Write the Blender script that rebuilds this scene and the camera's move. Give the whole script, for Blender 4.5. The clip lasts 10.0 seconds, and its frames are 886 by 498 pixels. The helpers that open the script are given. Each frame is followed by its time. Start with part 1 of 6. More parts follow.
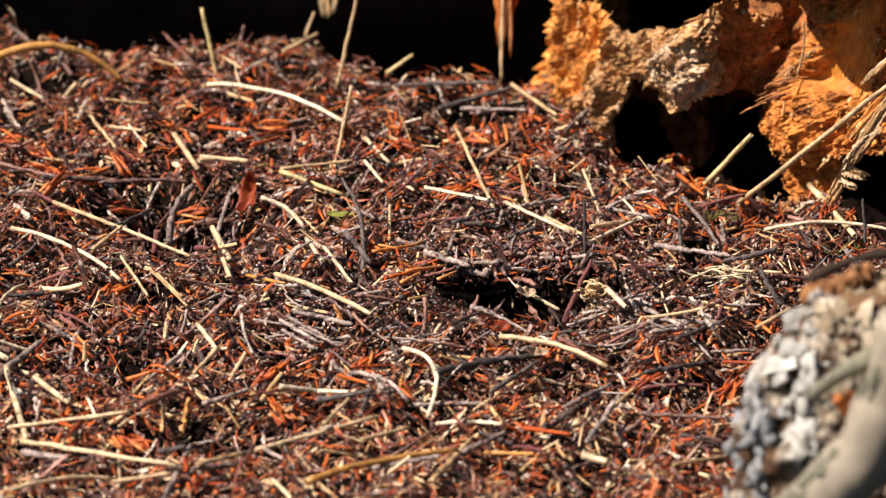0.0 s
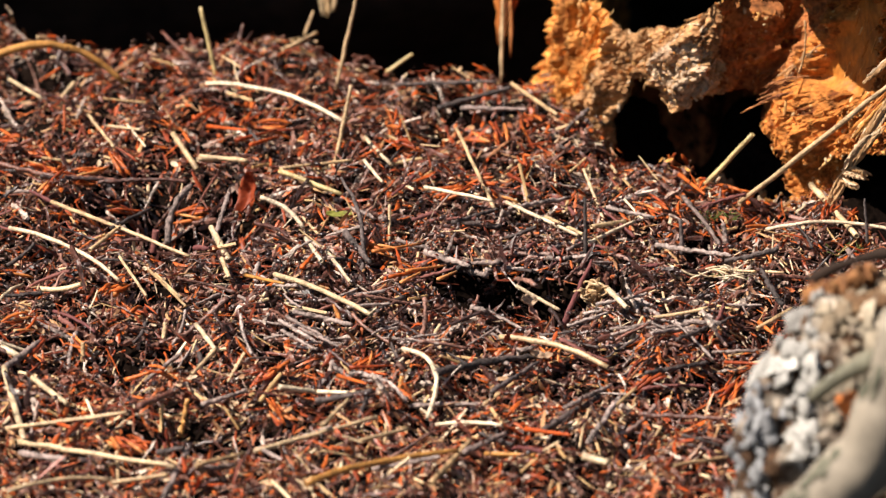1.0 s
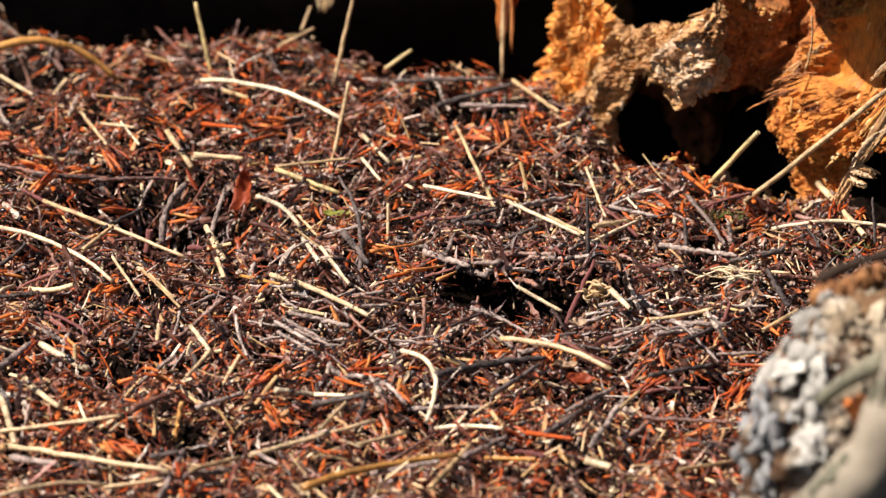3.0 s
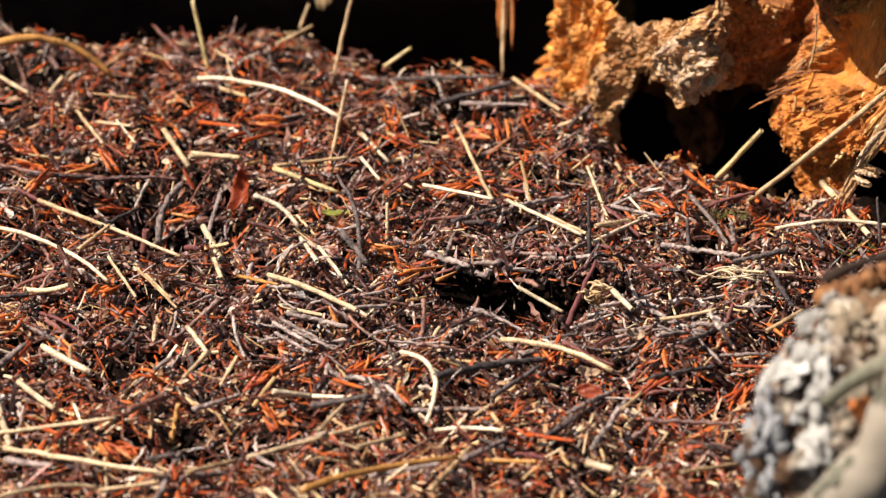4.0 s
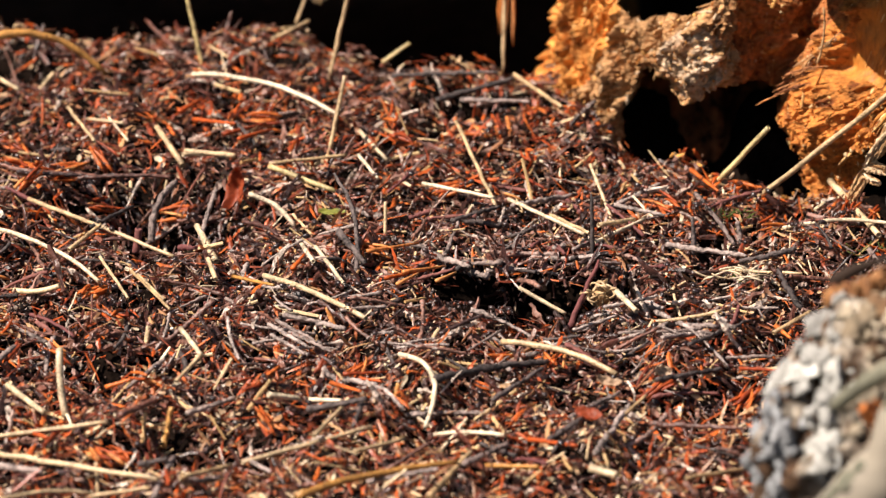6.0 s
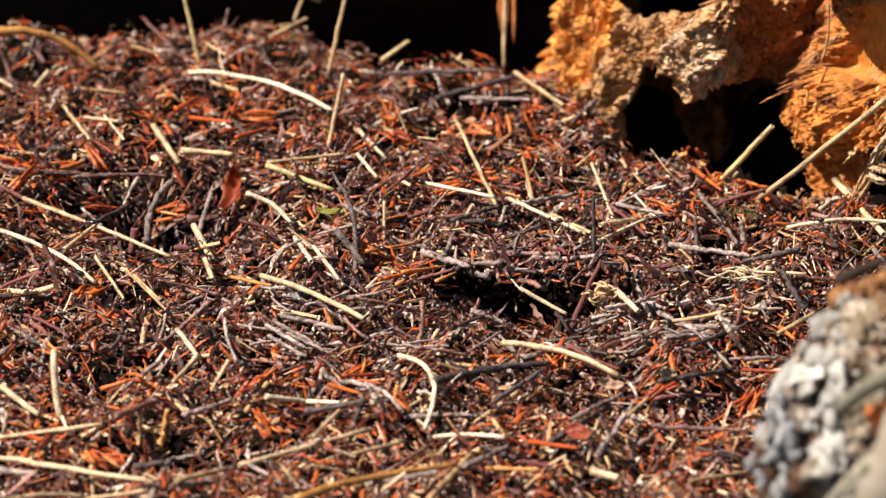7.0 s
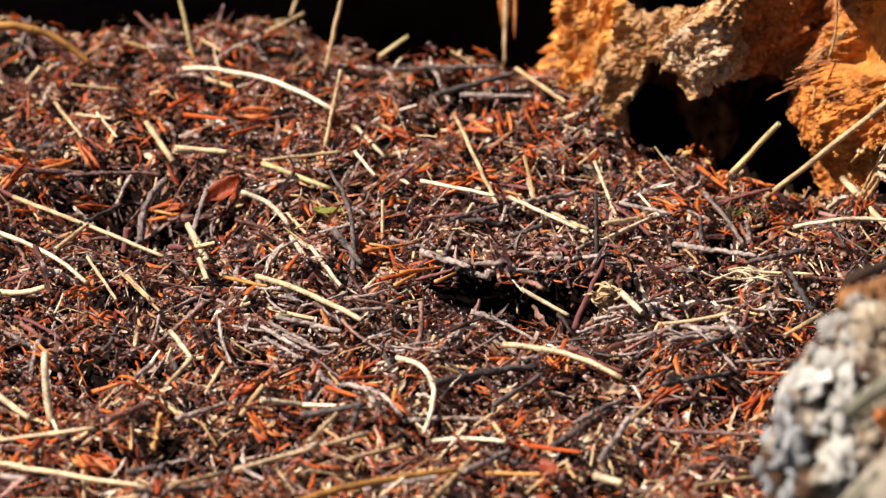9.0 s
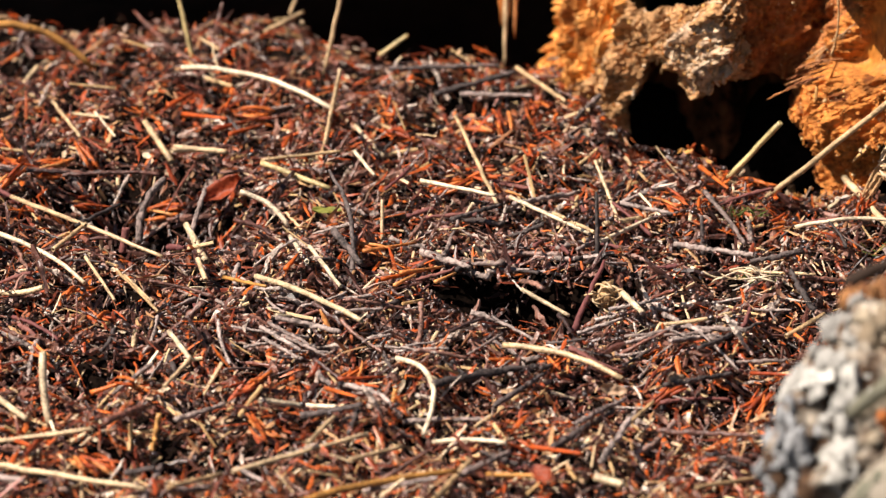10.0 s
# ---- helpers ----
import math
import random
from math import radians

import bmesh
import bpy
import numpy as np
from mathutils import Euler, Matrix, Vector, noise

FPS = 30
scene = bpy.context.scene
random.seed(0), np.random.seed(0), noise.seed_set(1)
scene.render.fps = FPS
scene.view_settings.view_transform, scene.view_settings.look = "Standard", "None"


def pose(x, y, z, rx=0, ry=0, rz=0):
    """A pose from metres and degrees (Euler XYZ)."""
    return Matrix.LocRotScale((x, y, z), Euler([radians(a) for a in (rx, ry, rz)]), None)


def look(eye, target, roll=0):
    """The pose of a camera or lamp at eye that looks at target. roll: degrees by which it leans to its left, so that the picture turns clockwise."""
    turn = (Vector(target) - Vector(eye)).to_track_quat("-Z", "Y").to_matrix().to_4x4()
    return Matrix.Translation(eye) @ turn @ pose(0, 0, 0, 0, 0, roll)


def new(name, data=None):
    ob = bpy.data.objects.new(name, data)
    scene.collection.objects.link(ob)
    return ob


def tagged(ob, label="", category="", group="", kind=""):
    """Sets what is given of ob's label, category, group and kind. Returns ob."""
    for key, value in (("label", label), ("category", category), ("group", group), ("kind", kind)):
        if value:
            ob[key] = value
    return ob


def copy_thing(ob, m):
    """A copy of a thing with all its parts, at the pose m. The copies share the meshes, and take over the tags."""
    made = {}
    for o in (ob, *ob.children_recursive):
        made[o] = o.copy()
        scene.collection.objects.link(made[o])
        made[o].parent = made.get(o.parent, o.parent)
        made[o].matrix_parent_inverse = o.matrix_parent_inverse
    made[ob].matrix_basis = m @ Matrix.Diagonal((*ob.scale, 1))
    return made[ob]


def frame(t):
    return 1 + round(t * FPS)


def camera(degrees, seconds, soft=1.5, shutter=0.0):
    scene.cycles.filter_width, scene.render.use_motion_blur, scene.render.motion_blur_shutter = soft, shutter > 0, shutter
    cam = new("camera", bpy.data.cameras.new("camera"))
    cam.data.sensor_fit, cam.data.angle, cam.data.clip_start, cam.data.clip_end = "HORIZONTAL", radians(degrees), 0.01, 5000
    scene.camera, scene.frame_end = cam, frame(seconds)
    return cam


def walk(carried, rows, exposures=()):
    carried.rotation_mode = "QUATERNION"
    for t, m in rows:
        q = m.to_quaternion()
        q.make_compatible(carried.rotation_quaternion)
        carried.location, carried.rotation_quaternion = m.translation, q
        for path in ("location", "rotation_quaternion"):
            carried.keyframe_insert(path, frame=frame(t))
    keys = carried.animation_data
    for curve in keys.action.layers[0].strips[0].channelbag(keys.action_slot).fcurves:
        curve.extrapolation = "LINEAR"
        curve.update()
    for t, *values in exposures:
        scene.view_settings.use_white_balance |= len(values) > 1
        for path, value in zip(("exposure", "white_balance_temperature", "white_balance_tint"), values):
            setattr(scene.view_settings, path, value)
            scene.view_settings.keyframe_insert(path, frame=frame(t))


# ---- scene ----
PITCH, LENS, FAR = 14.0, 5.0, 4.80

# the view: a long lens, pushed slowly in towards the mound
cam = camera(LENS, 10.0, soft=1.35)
AHEAD = Vector((0, math.cos(radians(PITCH)), -math.sin(radians(PITCH))))
ASIDE = Vector((1, 0, 0))
ABOVE = ASIDE.cross(AHEAD)
DRIFT = AHEAD + ASIDE * 0.00217 - ABOVE * 0.00056


def eye_at(grow):
    return -FAR * AHEAD + DRIFT * FAR * (1 - 1 / grow)


GROWTH = ((0, 1.0), (0.5, 1.0018), (1, 1.0046), (1.5, 1.0088), (2, 1.0136), (2.5, 1.0190), (4, 1.0364),
          (4.5, 1.0424), (5, 1.0484), (5.5, 1.0543), (7, 1.0738), (7.5, 1.0802), (8, 1.0865), (8.5, 1.0922),
          (9, 1.0971), (9.5, 1.1009), (10, 1.1026))
walk(cam, [(t, look(eye_at(g), eye_at(g) + AHEAD)) for t, g in GROWTH])
cam.data.dof.use_dof = True
cam.data.dof.aperture_fstop = 12.5

# ---- light ----
SUN_WAY = Vector((-0.59, -0.28, 0.755)).normalized()
world = bpy.data.worlds.new("sky")
scene.world = world
world.use_nodes = True
wn = world.node_tree.nodes
sky = wn.new("ShaderNodeTexSky")
sky.sky_type, sky.sun_disc = "NISHITA", False
sky.sun_elevation = math.asin(SUN_WAY.z)
sky.sun_rotation = math.atan2(SUN_WAY.x, SUN_WAY.y)
wn["Background"].inputs["Strength"].default_value = 0.038
world.node_tree.links.new(sky.outputs["Color"], wn["Background"].inputs["Color"])
sun = new("sun", bpy.data.lights.new("sun", "SUN"))
sun.data.energy, sun.data.angle, sun.data.color = 5.0, radians(0.5), (1.0, 0.885, 0.78)
sun.matrix_world = look(SUN_WAY * 5, (0, 0, 0))
scene.view_settings.exposure = 1.05


# ---- the lie of the land ----
def ramp(a, b, x):
    s = np.clip((x - a) / (b - a), 0, 1)
    return s * s * (3 - 2 * s)


def dent(x, y, cx, cy, rx, ry, deep):
    return deep * np.exp(-(((x - cx) / rx) ** 2 + ((y - cy) / ry) ** 2) ** 1.5)


def hollow(x, y):
    """1 in the middle of the mound's dark hollows, 0 outside them."""
    d = np.minimum(((x - 0.040) / 0.036) ** 2 + ((y + 0.060) / 0.026) ** 2, ((x + 0.118) / 0.032) ** 2 + ((y - 0.030) / 0.030) ** 2)
    d = np.minimum(d, ((x - 0.030) / 0.032) ** 2 + ((y - 0.166) / 0.017) ** 2)
    d = np.minimum(d, ((x + 0.196) / 0.017) ** 2 + ((y - 0.213) / 0.018) ** 2)
    return np.clip(1.6 - 1.6 * d, 0, 1)


def ground_z(x, y):
    """Height of the mound's soil; the needle cover lies some millimetres above it."""
    crest = 0.224 + 0.050 * ramp(-0.018, -0.075, x) + 0.03 * ramp(-0.185, -0.225, x) - 0.012 * np.exp(-((x + 0.158) / 0.028) ** 2)
    z = 0.140 * y - 0.95 * 0.014 * np.logaddexp(0, np.minimum((y - crest) / 0.014, 60))
    z = np.maximum(z, -0.10 + 0 * y)
    z = z + 0.0034 * np.sin(61 * x + 1.3) * np.sin(36 * y + 0.4) + 0.0026 * np.sin(118 * x - 53 * y) \
        + 0.002 * np.sin(70 * y + 160 * x + 2.0)
    z = z - dent(x, y, 0.042, -0.060, 0.036, 0.030, 0.040) - dent(x, y, -0.118, 0.032, 0.036, 0.036, 0.050) \
        - dent(x, y, 0.024, 0.172, 0.026, 0.018, 0.028) - dent(x, y, -0.196, 0.215, 0.020, 0.022, 0.034) \
        - dent(x, y, 0.122, -0.014, 0.008, 0.012, 0.024) - dent(x, y, -0.130, -0.076, 0.014, 0.012, 0.016) \
        - dent(x, y, -0.105, -0.240, 0.040, 0.016, 0.014) - dent(x, y, 0.150, 0.086, 0.034, 0.022, 0.012) \
        - dent(x, y, 0.030, -0.022, 0.055, 0.014, -0.006) - dent(x, y, -0.140, -0.150, 0.060, 0.016, 0.010) \
        - dent(x, y, 0.100, -0.190, 0.060, 0.020, 0.010)
    z = z - dent(x, y, 0.108, 0.160, 0.030, 0.046, 0.040) - dent(x, y, 0.150, 0.112, 0.024, 0.045, 0.030) - dent(x, y, 0.215, 0.040, 0.022, 0.034, 0.022)
    r = np.hypot(x, y)
    flat = ramp(0.50, 1.9, r)
    return z * (1 - flat) + (-0.36 + 0.05 * np.sin(0.7 * x) * np.sin(0.5 * y + 1)) * flat


# ---- materials ----
def surface(name, stops, per="island", grain=900.0, rough=0.75, bump=0.4, streak=(1, 1, 1), thin=0.0, blotch=0.35,
            gloss=0.35, stain=None):
    """A natural surface: one tone per piece out of the stops, with grain, blotches and fine relief.
    thin: the share of light that comes through (leaf scales, dry needles)."""
    m = bpy.data.materials.new(name)
    m.use_nodes = True
    n, link = m.node_tree.nodes, m.node_tree.links.new
    b = n["Principled BSDF"]
    if per == "island":
        pick = n.new("ShaderNodeNewGeometry").outputs["Random Per Island"]
    else:
        pick = n.new("ShaderNodeObjectInfo").outputs["Random"]
    tones = n.new("ShaderNodeValToRGB")
    tones.color_ramp.interpolation = "LINEAR"
    ring = tones.color_ramp.elements
    while len(ring) < len(stops):
        ring.new(0.5)
    for i, (at, colour) in enumerate(stops):
        ring[i].position, ring[i].color = at, (*colour, 1)
    link(pick, tones.inputs["Fac"])
    where = n.new("ShaderNodeTexCoord")
    stretch = n.new("ShaderNodeMapping")
    stretch.inputs["Scale"].default_value = streak
    link(where.outputs["Object"], stretch.inputs["Vector"])
    fine, coarse = n.new("ShaderNodeTexNoise"), n.new("ShaderNodeTexNoise")
    for node, scale in ((fine, grain), (coarse, grain / 7)):
        node.inputs["Scale"].default_value, node.inputs["Detail"].default_value = scale, 4
        link(stretch.outputs["Vector"], node.inputs["Vector"])
    wear = n.new("ShaderNodeMath")
    wear.operation = "ADD"
    link(fine.outputs["Fac"], wear.inputs[0])
    link(coarse.outputs["Fac"], wear.inputs[1])
    level = n.new("ShaderNodeMapRange")
    for key, value in (("From Min", 0.76), ("From Max", 1.24), ("To Min", 1 - blotch), ("To Max", 1 + blotch * 0.6)):
        level.inputs[key].default_value = value
    link(wear.outputs["Value"], level.inputs["Value"])
    tone = tones.outputs["Color"]
    if stain:
        patch, edge, dye = n.new("ShaderNodeTexNoise"), n.new("ShaderNodeMapRange"), n.new("ShaderNodeMix")
        patch.inputs["Scale"].default_value, patch.inputs["Detail"].default_value = stain[1], 6
        link(where.outputs["Object"], patch.inputs["Vector"])
        edge.inputs["From Min"].default_value, edge.inputs["From Max"].default_value = stain[2], stain[2] + 0.14
        link(patch.outputs["Fac"], edge.inputs["Value"])
        dye.data_type = "RGBA"
        link(edge.outputs["Result"], dye.inputs["Factor"])
        link(tone, dye.inputs[6])
        dye.inputs[7].default_value = (*stain[0], 1)
        tone = dye.outputs[2]
    shade = n.new("ShaderNodeVectorMath")
    shade.operation = "SCALE"
    link(tone, shade.inputs[0])
    link(level.outputs["Result"], shade.inputs["Scale"])
    link(shade.outputs["Vector"], b.inputs["Base Color"])
    b.inputs["Roughness"].default_value = rough
    b.inputs["Specular IOR Level"].default_value = gloss
    relief = n.new("ShaderNodeBump")
    relief.inputs["Strength"].default_value, relief.inputs["Distance"].default_value = bump, 0.0006
    link(wear.outputs["Value"], relief.inputs["Height"])
    link(relief.outputs["Normal"], b.inputs["Normal"])
    if thin:
        glow, mix = n.new("ShaderNodeBsdfTranslucent"), n.new("ShaderNodeMixShader")
        mix.inputs["Fac"].default_value = thin
        link(shade.outputs["Vector"], glow.inputs["Color"])
        link(b.outputs["BSDF"], mix.inputs[1])
        link(glow.outputs["BSDF"], mix.inputs[2])
        link(mix.outputs["Shader"], n["Material Output"].inputs["Surface"])
    return m


TWIG_TONES = ((0.0, (0.020, 0.009, 0.007)), (0.36, (0.078, 0.027, 0.019)), (0.62, (0.215, 0.108, 0.078)),
              (0.82, (0.15, 0.042, 0.024)), (1.0, (0.60, 0.49, 0.40)))
NEEDLE_TONES = ((0.0, (0.07, 0.018, 0.010)), (0.25, (0.24, 0.045, 0.018)), (0.48, (0.50, 0.085, 0.016)), (0.70, (0.70, 0.17, 0.030)),
                (0.82, (0.30, 0.12, 0.06)), (1.0, (0.66, 0.40, 0.19)))
STRAW_TONES = ((0.0, (0.42, 0.25, 0.10)), (0.4, (0.56, 0.38, 0.18)), (0.75, (0.64, 0.48, 0.28)), (1.0, (0.76, 0.64, 0.45)))
FLAKE_TONES = ((0.0, (0.14, 0.045, 0.02)), (0.3, (0.46, 0.12, 0.034)), (0.55, (0.30, 0.14, 0.085)),
               (0.72, (0.58, 0.37, 0.20)), (1.0, (0.74, 0.60, 0.42)))
# soil nearly black: the shade of hollows and litter gaps is in its colour
shaded_soil_mat = surface("shaded_soil", ((0.0, (0.009, 0.0055, 0.004)), (1.0, (0.009, 0.0055, 0.004))), grain=420, rough=1.0, bump=1.0, blotch=0.8, gloss=0.03)
twig_mat = surface("twig_bark", TWIG_TONES, grain=620, bump=1.0, rough=0.40, blotch=0.75, gloss=0.5)
needle_mat = surface("dry_needle", NEEDLE_TONES, grain=700, rough=0.42, bump=0.3, thin=0.3, gloss=0.5, blotch=0.5)
fibre_mat = surface("fine_fibre", ((0.0, (0.03, 0.012, 0.008)), (0.35, (0.12, 0.04, 0.022)), (0.6, (0.32, 0.085, 0.025)), (0.8, (0.30, 0.20, 0.15)), (1.0, (0.62, 0.48, 0.34))), grain=700, rough=0.5, bump=0.3, blotch=0.5, gloss=0.5)
straw_mat = surface("straw", STRAW_TONES, grain=1400, rough=0.5, bump=0.25, gloss=0.45)
flake_mat = surface("bud_scale", FLAKE_TONES, grain=600, rough=0.6, bump=0.4, thin=0.3)
crumb_mat = surface("crumb", ((0.0, (0.03, 0.02, 0.017)), (0.5, (0.10, 0.052, 0.035)), (0.9, (0.22, 0.10, 0.055)), (1.0, (0.44, 0.36, 0.28))),
                    grain=1500, rough=0.85, bump=0.8)
# tones of single pieces
loose_twig_mat = surface("loose_twig_bark", TWIG_TONES[:4] + ((1.0, (0.34, 0.26, 0.22)),), per="object", grain=620, bump=1.0, rough=0.5, blotch=0.8, gloss=0.6)
dark_twig_mat = surface("dark_twig_bark", ((0.0, (0.035, 0.026, 0.024)), (1.0, (0.10, 0.075, 0.068))), per="object", grain=620, bump=1.0, blotch=0.9)
grey_twig_mat = surface("grey_twig_bark", ((0.0, (0.16, 0.115, 0.10)), (1.0, (0.32, 0.25, 0.22))), per="object", grain=620, bump=0.9, blotch=0.9)
bleached_twig_mat = surface("bleached_twig", ((0.0, (0.20, 0.145, 0.125)), (1.0, (0.42, 0.34, 0.30))), per="object", grain=620, bump=0.9, blotch=0.8, rough=0.45)
red_twig_mat = surface("red_twig_bark", ((0.0, (0.11, 0.03, 0.03)), (1.0, (0.20, 0.075, 0.06))), per="object", grain=620, bump=0.7)
pale_straw_mat = surface("pale_straw", ((0.0, (0.48, 0.36, 0.21)), (1.0, (0.66, 0.54, 0.38))), per="object", grain=900, rough=0.42, bump=0.5, gloss=0.5, blotch=0.6)
tan_straw_mat = surface("tan_straw", ((0.0, (0.39, 0.255, 0.125)), (1.0, (0.56, 0.41, 0.24))), per="object", grain=900, rough=0.45, bump=0.5, gloss=0.5, blotch=0.6)
green_straw_mat = surface("greenish_straw", ((0.0, (0.40, 0.295, 0.115)), (1.0, (0.54, 0.42, 0.20))), per="object", grain=900, rough=0.45, bump=0.5, gloss=0.5, blotch=0.6)
amber_straw_mat = surface("amber_stem", ((0.0, (0.40, 0.19, 0.045)), (1.0, (0.50, 0.25, 0.07))), per="object", grain=800, rough=0.4, bump=0.5, gloss=0.5, blotch=0.6)
orange_mat = surface("orange_needle", ((0.0, (0.24, 0.040, 0.014)), (0.4, (0.48, 0.085, 0.014)), (0.8, (0.62, 0.17, 0.035)), (1.0, (0.68, 0.32, 0.11))), per="object", grain=500, rough=0.45, bump=0.4, thin=0.2, blotch=0.6)
leaf_mat = surface("rust_leaf", ((0.0, (0.28, 0.045, 0.017)), (1.0, (0.40, 0.090, 0.028))), per="object", grain=700, rough=0.5, bump=0.5, thin=0.35)
green_mat = surface("green_leaf", ((0.0, (0.20, 0.21, 0.03)), (1.0, (0.27, 0.27, 0.05))), per="object", grain=700, rough=0.5, bump=0.4, thin=0.3)
moss_mat = surface("moss", ((0.0, (0.05, 0.08, 0.012)), (1.0, (0.16, 0.20, 0.04))), grain=700, rough=0.7, thin=0.3)
rot_mat = surface("rotten_wood", ((0.0, (0.66, 0.29, 0.070)), (1.0, (0.66, 0.29, 0.070))), grain=420, rough=0.8, bump=1.0, streak=(1, 1, 0.35), blotch=0.6, gloss=0.2, stain=((0.24, 0.075, 0.018), 48, 0.54))
# dark bark, near black so that deep shade behind is carried by colour
bark_shade_mat = surface("bark_and_shade", ((0.0, (0.028, 0.018, 0.013)), (1.0, (0.028, 0.018, 0.013))), grain=60, rough=0.9, bump=1.0, blotch=0.6, gloss=0.15)
lump_mat = surface("bark_lump", ((0.0, (0.075, 0.042, 0.024)), (1.0, (0.075, 0.042, 0.024))), grain=260, rough=0.9, bump=1.0, blotch=0.9, gloss=0.15, stain=((0.34, 0.29, 0.23), 60, 0.46))
branch_mat = surface("barkless_branch", ((0.0, (0.25, 0.215, 0.165)), (1.0, (0.25, 0.215, 0.165))), grain=150, rough=0.7, bump=0.3, blotch=0.2)
ant_mat = surface("ant_shell", ((0.0, (0.016, 0.010, 0.010)), (1.0, (0.035, 0.018, 0.015))), per="object", grain=2000, rough=0.28, bump=0.1, gloss=0.6)
ant_red_mat = surface("ant_red_shell", ((0.0, (0.10, 0.025, 0.014)), (1.0, (0.17, 0.045, 0.02))), per="object", grain=2000, rough=0.32, bump=0.1, gloss=0.6)
# ---- mesh helpers ----
def mesh_of(name, verts, faces, material, smooth=True):
    me = bpy.data.meshes.new(name)
    me.from_pydata([tuple(v) for v in verts], [], faces)
    me.polygons.foreach_set("use_smooth", [smooth] * len(me.polygons))
    me.materials.append(material)
    me.update()
    return me


def bulk_mesh(name, verts, quads, tris, material, smooth=True):
    """A large mesh out of numpy arrays: verts (n, 3), quads (m, 4), tris (k, 3)."""
    me = bpy.data.meshes.new(name)
    loops = np.concatenate([quads.ravel(), tris.ravel()]).astype(np.int32)
    sizes = np.concatenate([np.full(len(quads), 4), np.full(len(tris), 3)]).astype(np.int32)
    me.vertices.add(len(verts))
    me.vertices.foreach_set("co", verts.astype(np.float32).ravel())
    me.loops.add(len(loops))
    me.loops.foreach_set("vertex_index", loops)
    me.polygons.add(len(sizes))
    me.polygons.foreach_set("loop_start", np.concatenate([[0], np.cumsum(sizes)[:-1]]).astype(np.int32))
    me.polygons.foreach_set("loop_total", sizes)
    me.polygons.foreach_set("use_smooth", np.full(len(sizes), smooth))
    me.materials.append(material)
    me.update(calc_edges=True)
    me.validate()
    return me


def part(name, me, parent, label="", m=None):
    ob = new(name, me)
    ob.parent = parent
    if m is not None:
        ob.matrix_basis = m
    return tagged(ob, label) if label else ob


def thing(name, me, label, category, group="", m=None, kind=""):
    ob = new(name, me)
    if m is not None:
        ob.matrix_basis = m
    return tagged(ob, label, category, group, kind)


def tube(points, radii, sides=8, hollow=False, knobs=0.0, seed=0):
    """Vertices and faces of a round stem along the points; hollow: an open end with a visible bore."""
    rnd = random.Random(seed)
    pts = [Vector(p) for p in points]
    verts, faces = [], []
    up = Vector((0.13, 0.21, 0.97))
    rings = len(pts)
    for i, p in enumerate(pts):
        along = (pts[min(i + 1, rings - 1)] - pts[max(i - 1, 0)]).normalized()
        side = along.cross(up)
        side = side.normalized() if side.length > 0.05 else along.orthogonal().normalized()
        over = side.cross(along)
        for k in range(sides):
            a = 2 * math.pi * k / sides
            r = radii[i] * (1 + knobs * rnd.uniform(-1, 1))
            verts.append(p + (side * math.cos(a) + over * math.sin(a)) * r)
    for i in range(rings - 1):
        for k in range(sides):
            n = (k + 1) % sides
            faces.append((i * sides + k, i * sides + n, (i + 1) * sides + n, (i + 1) * sides + k))
    for ring, sign in ((0, -1), (rings - 1, 1)):
        base = ring * sides
        if hollow:
            start = len(verts)
            along = (pts[1] - pts[0] if ring == 0 else pts[-1] - pts[-2]).normalized() * sign
            for shrink, sink in ((0.72, 0.0), (0.6, 3.0)):
                for k in range(sides):
                    v = verts[base + k]
                    verts.append(pts[ring] + (v - pts[ring]) * shrink - along * radii[ring] * sink)
            for lo, hi in ((base, start), (start, start + sides)):
                for k in range(sides):
                    n = (k + 1) % sides
                    quad = (lo + k, lo + n, hi + n, hi + k)
                    faces.append(quad[::-1] if sign < 0 else quad)
            cap = tuple(start + sides + k for k in range(sides))
        else:
            cap = tuple(base + k for k in range(sides))
        faces.append(cap if sign > 0 else cap[::-1])
    return verts, faces


def bent(a, b, sag, count):
    """Points from a to b on a bow; sag: how far its middle lies off the chord."""
    a, b, sag = Vector(a), Vector(b), Vector(sag)
    return [a.lerp(b, s) + sag * (4 * s * (1 - s)) for s in (i / (count - 1) for i in range(count))]


# ---- ground: one sheet from the mound to the horizon ----
def graded(fine, step, far):
    line = [i * step for i in range(int(fine / step) + 1)]
    while line[-1] < far:
        line.append(line[-1] * 1.22 + step)
    return [-v for v in line[:0:-1]] + line


FOCUS_Y = -0.055


def ground_sheet():
    xs, ys = np.array(graded(0.34, 0.0035, 900)), np.array(graded(0.44, 0.0035, 900))
    gx, gy = np.meshgrid(xs, ys)
    gz = ground_z(gx, gy)
    near = np.hypot(gx, gy) < 0.6
    gz[near] += 0.0016 * (np.random.rand(near.sum()) - 0.5)
    verts = np.stack([gx.ravel(), gy.ravel() - FOCUS_Y, gz.ravel()], 1)
    w = len(xs)
    a = (np.arange(len(ys) - 1)[:, None] * w + np.arange(w - 1)[None, :]).ravel()
    quads = np.stack([a, a + 1, a + 1 + w, a + w], 1)
    me = bulk_mesh("ground", verts, quads, np.zeros((0, 3), int), shaded_soil_mat)
    sheet = new("ground", me)
    sheet.location = (0, FOCUS_Y, 0)
    return tagged(sheet, "forest soil of an ant mound under dry litter, blackened for shade", "ground", kind="structure")


# the lens stays focused on the middle of the mound, where this sheet has its origin
cam.data.dof.focus_object = ground_sheet()


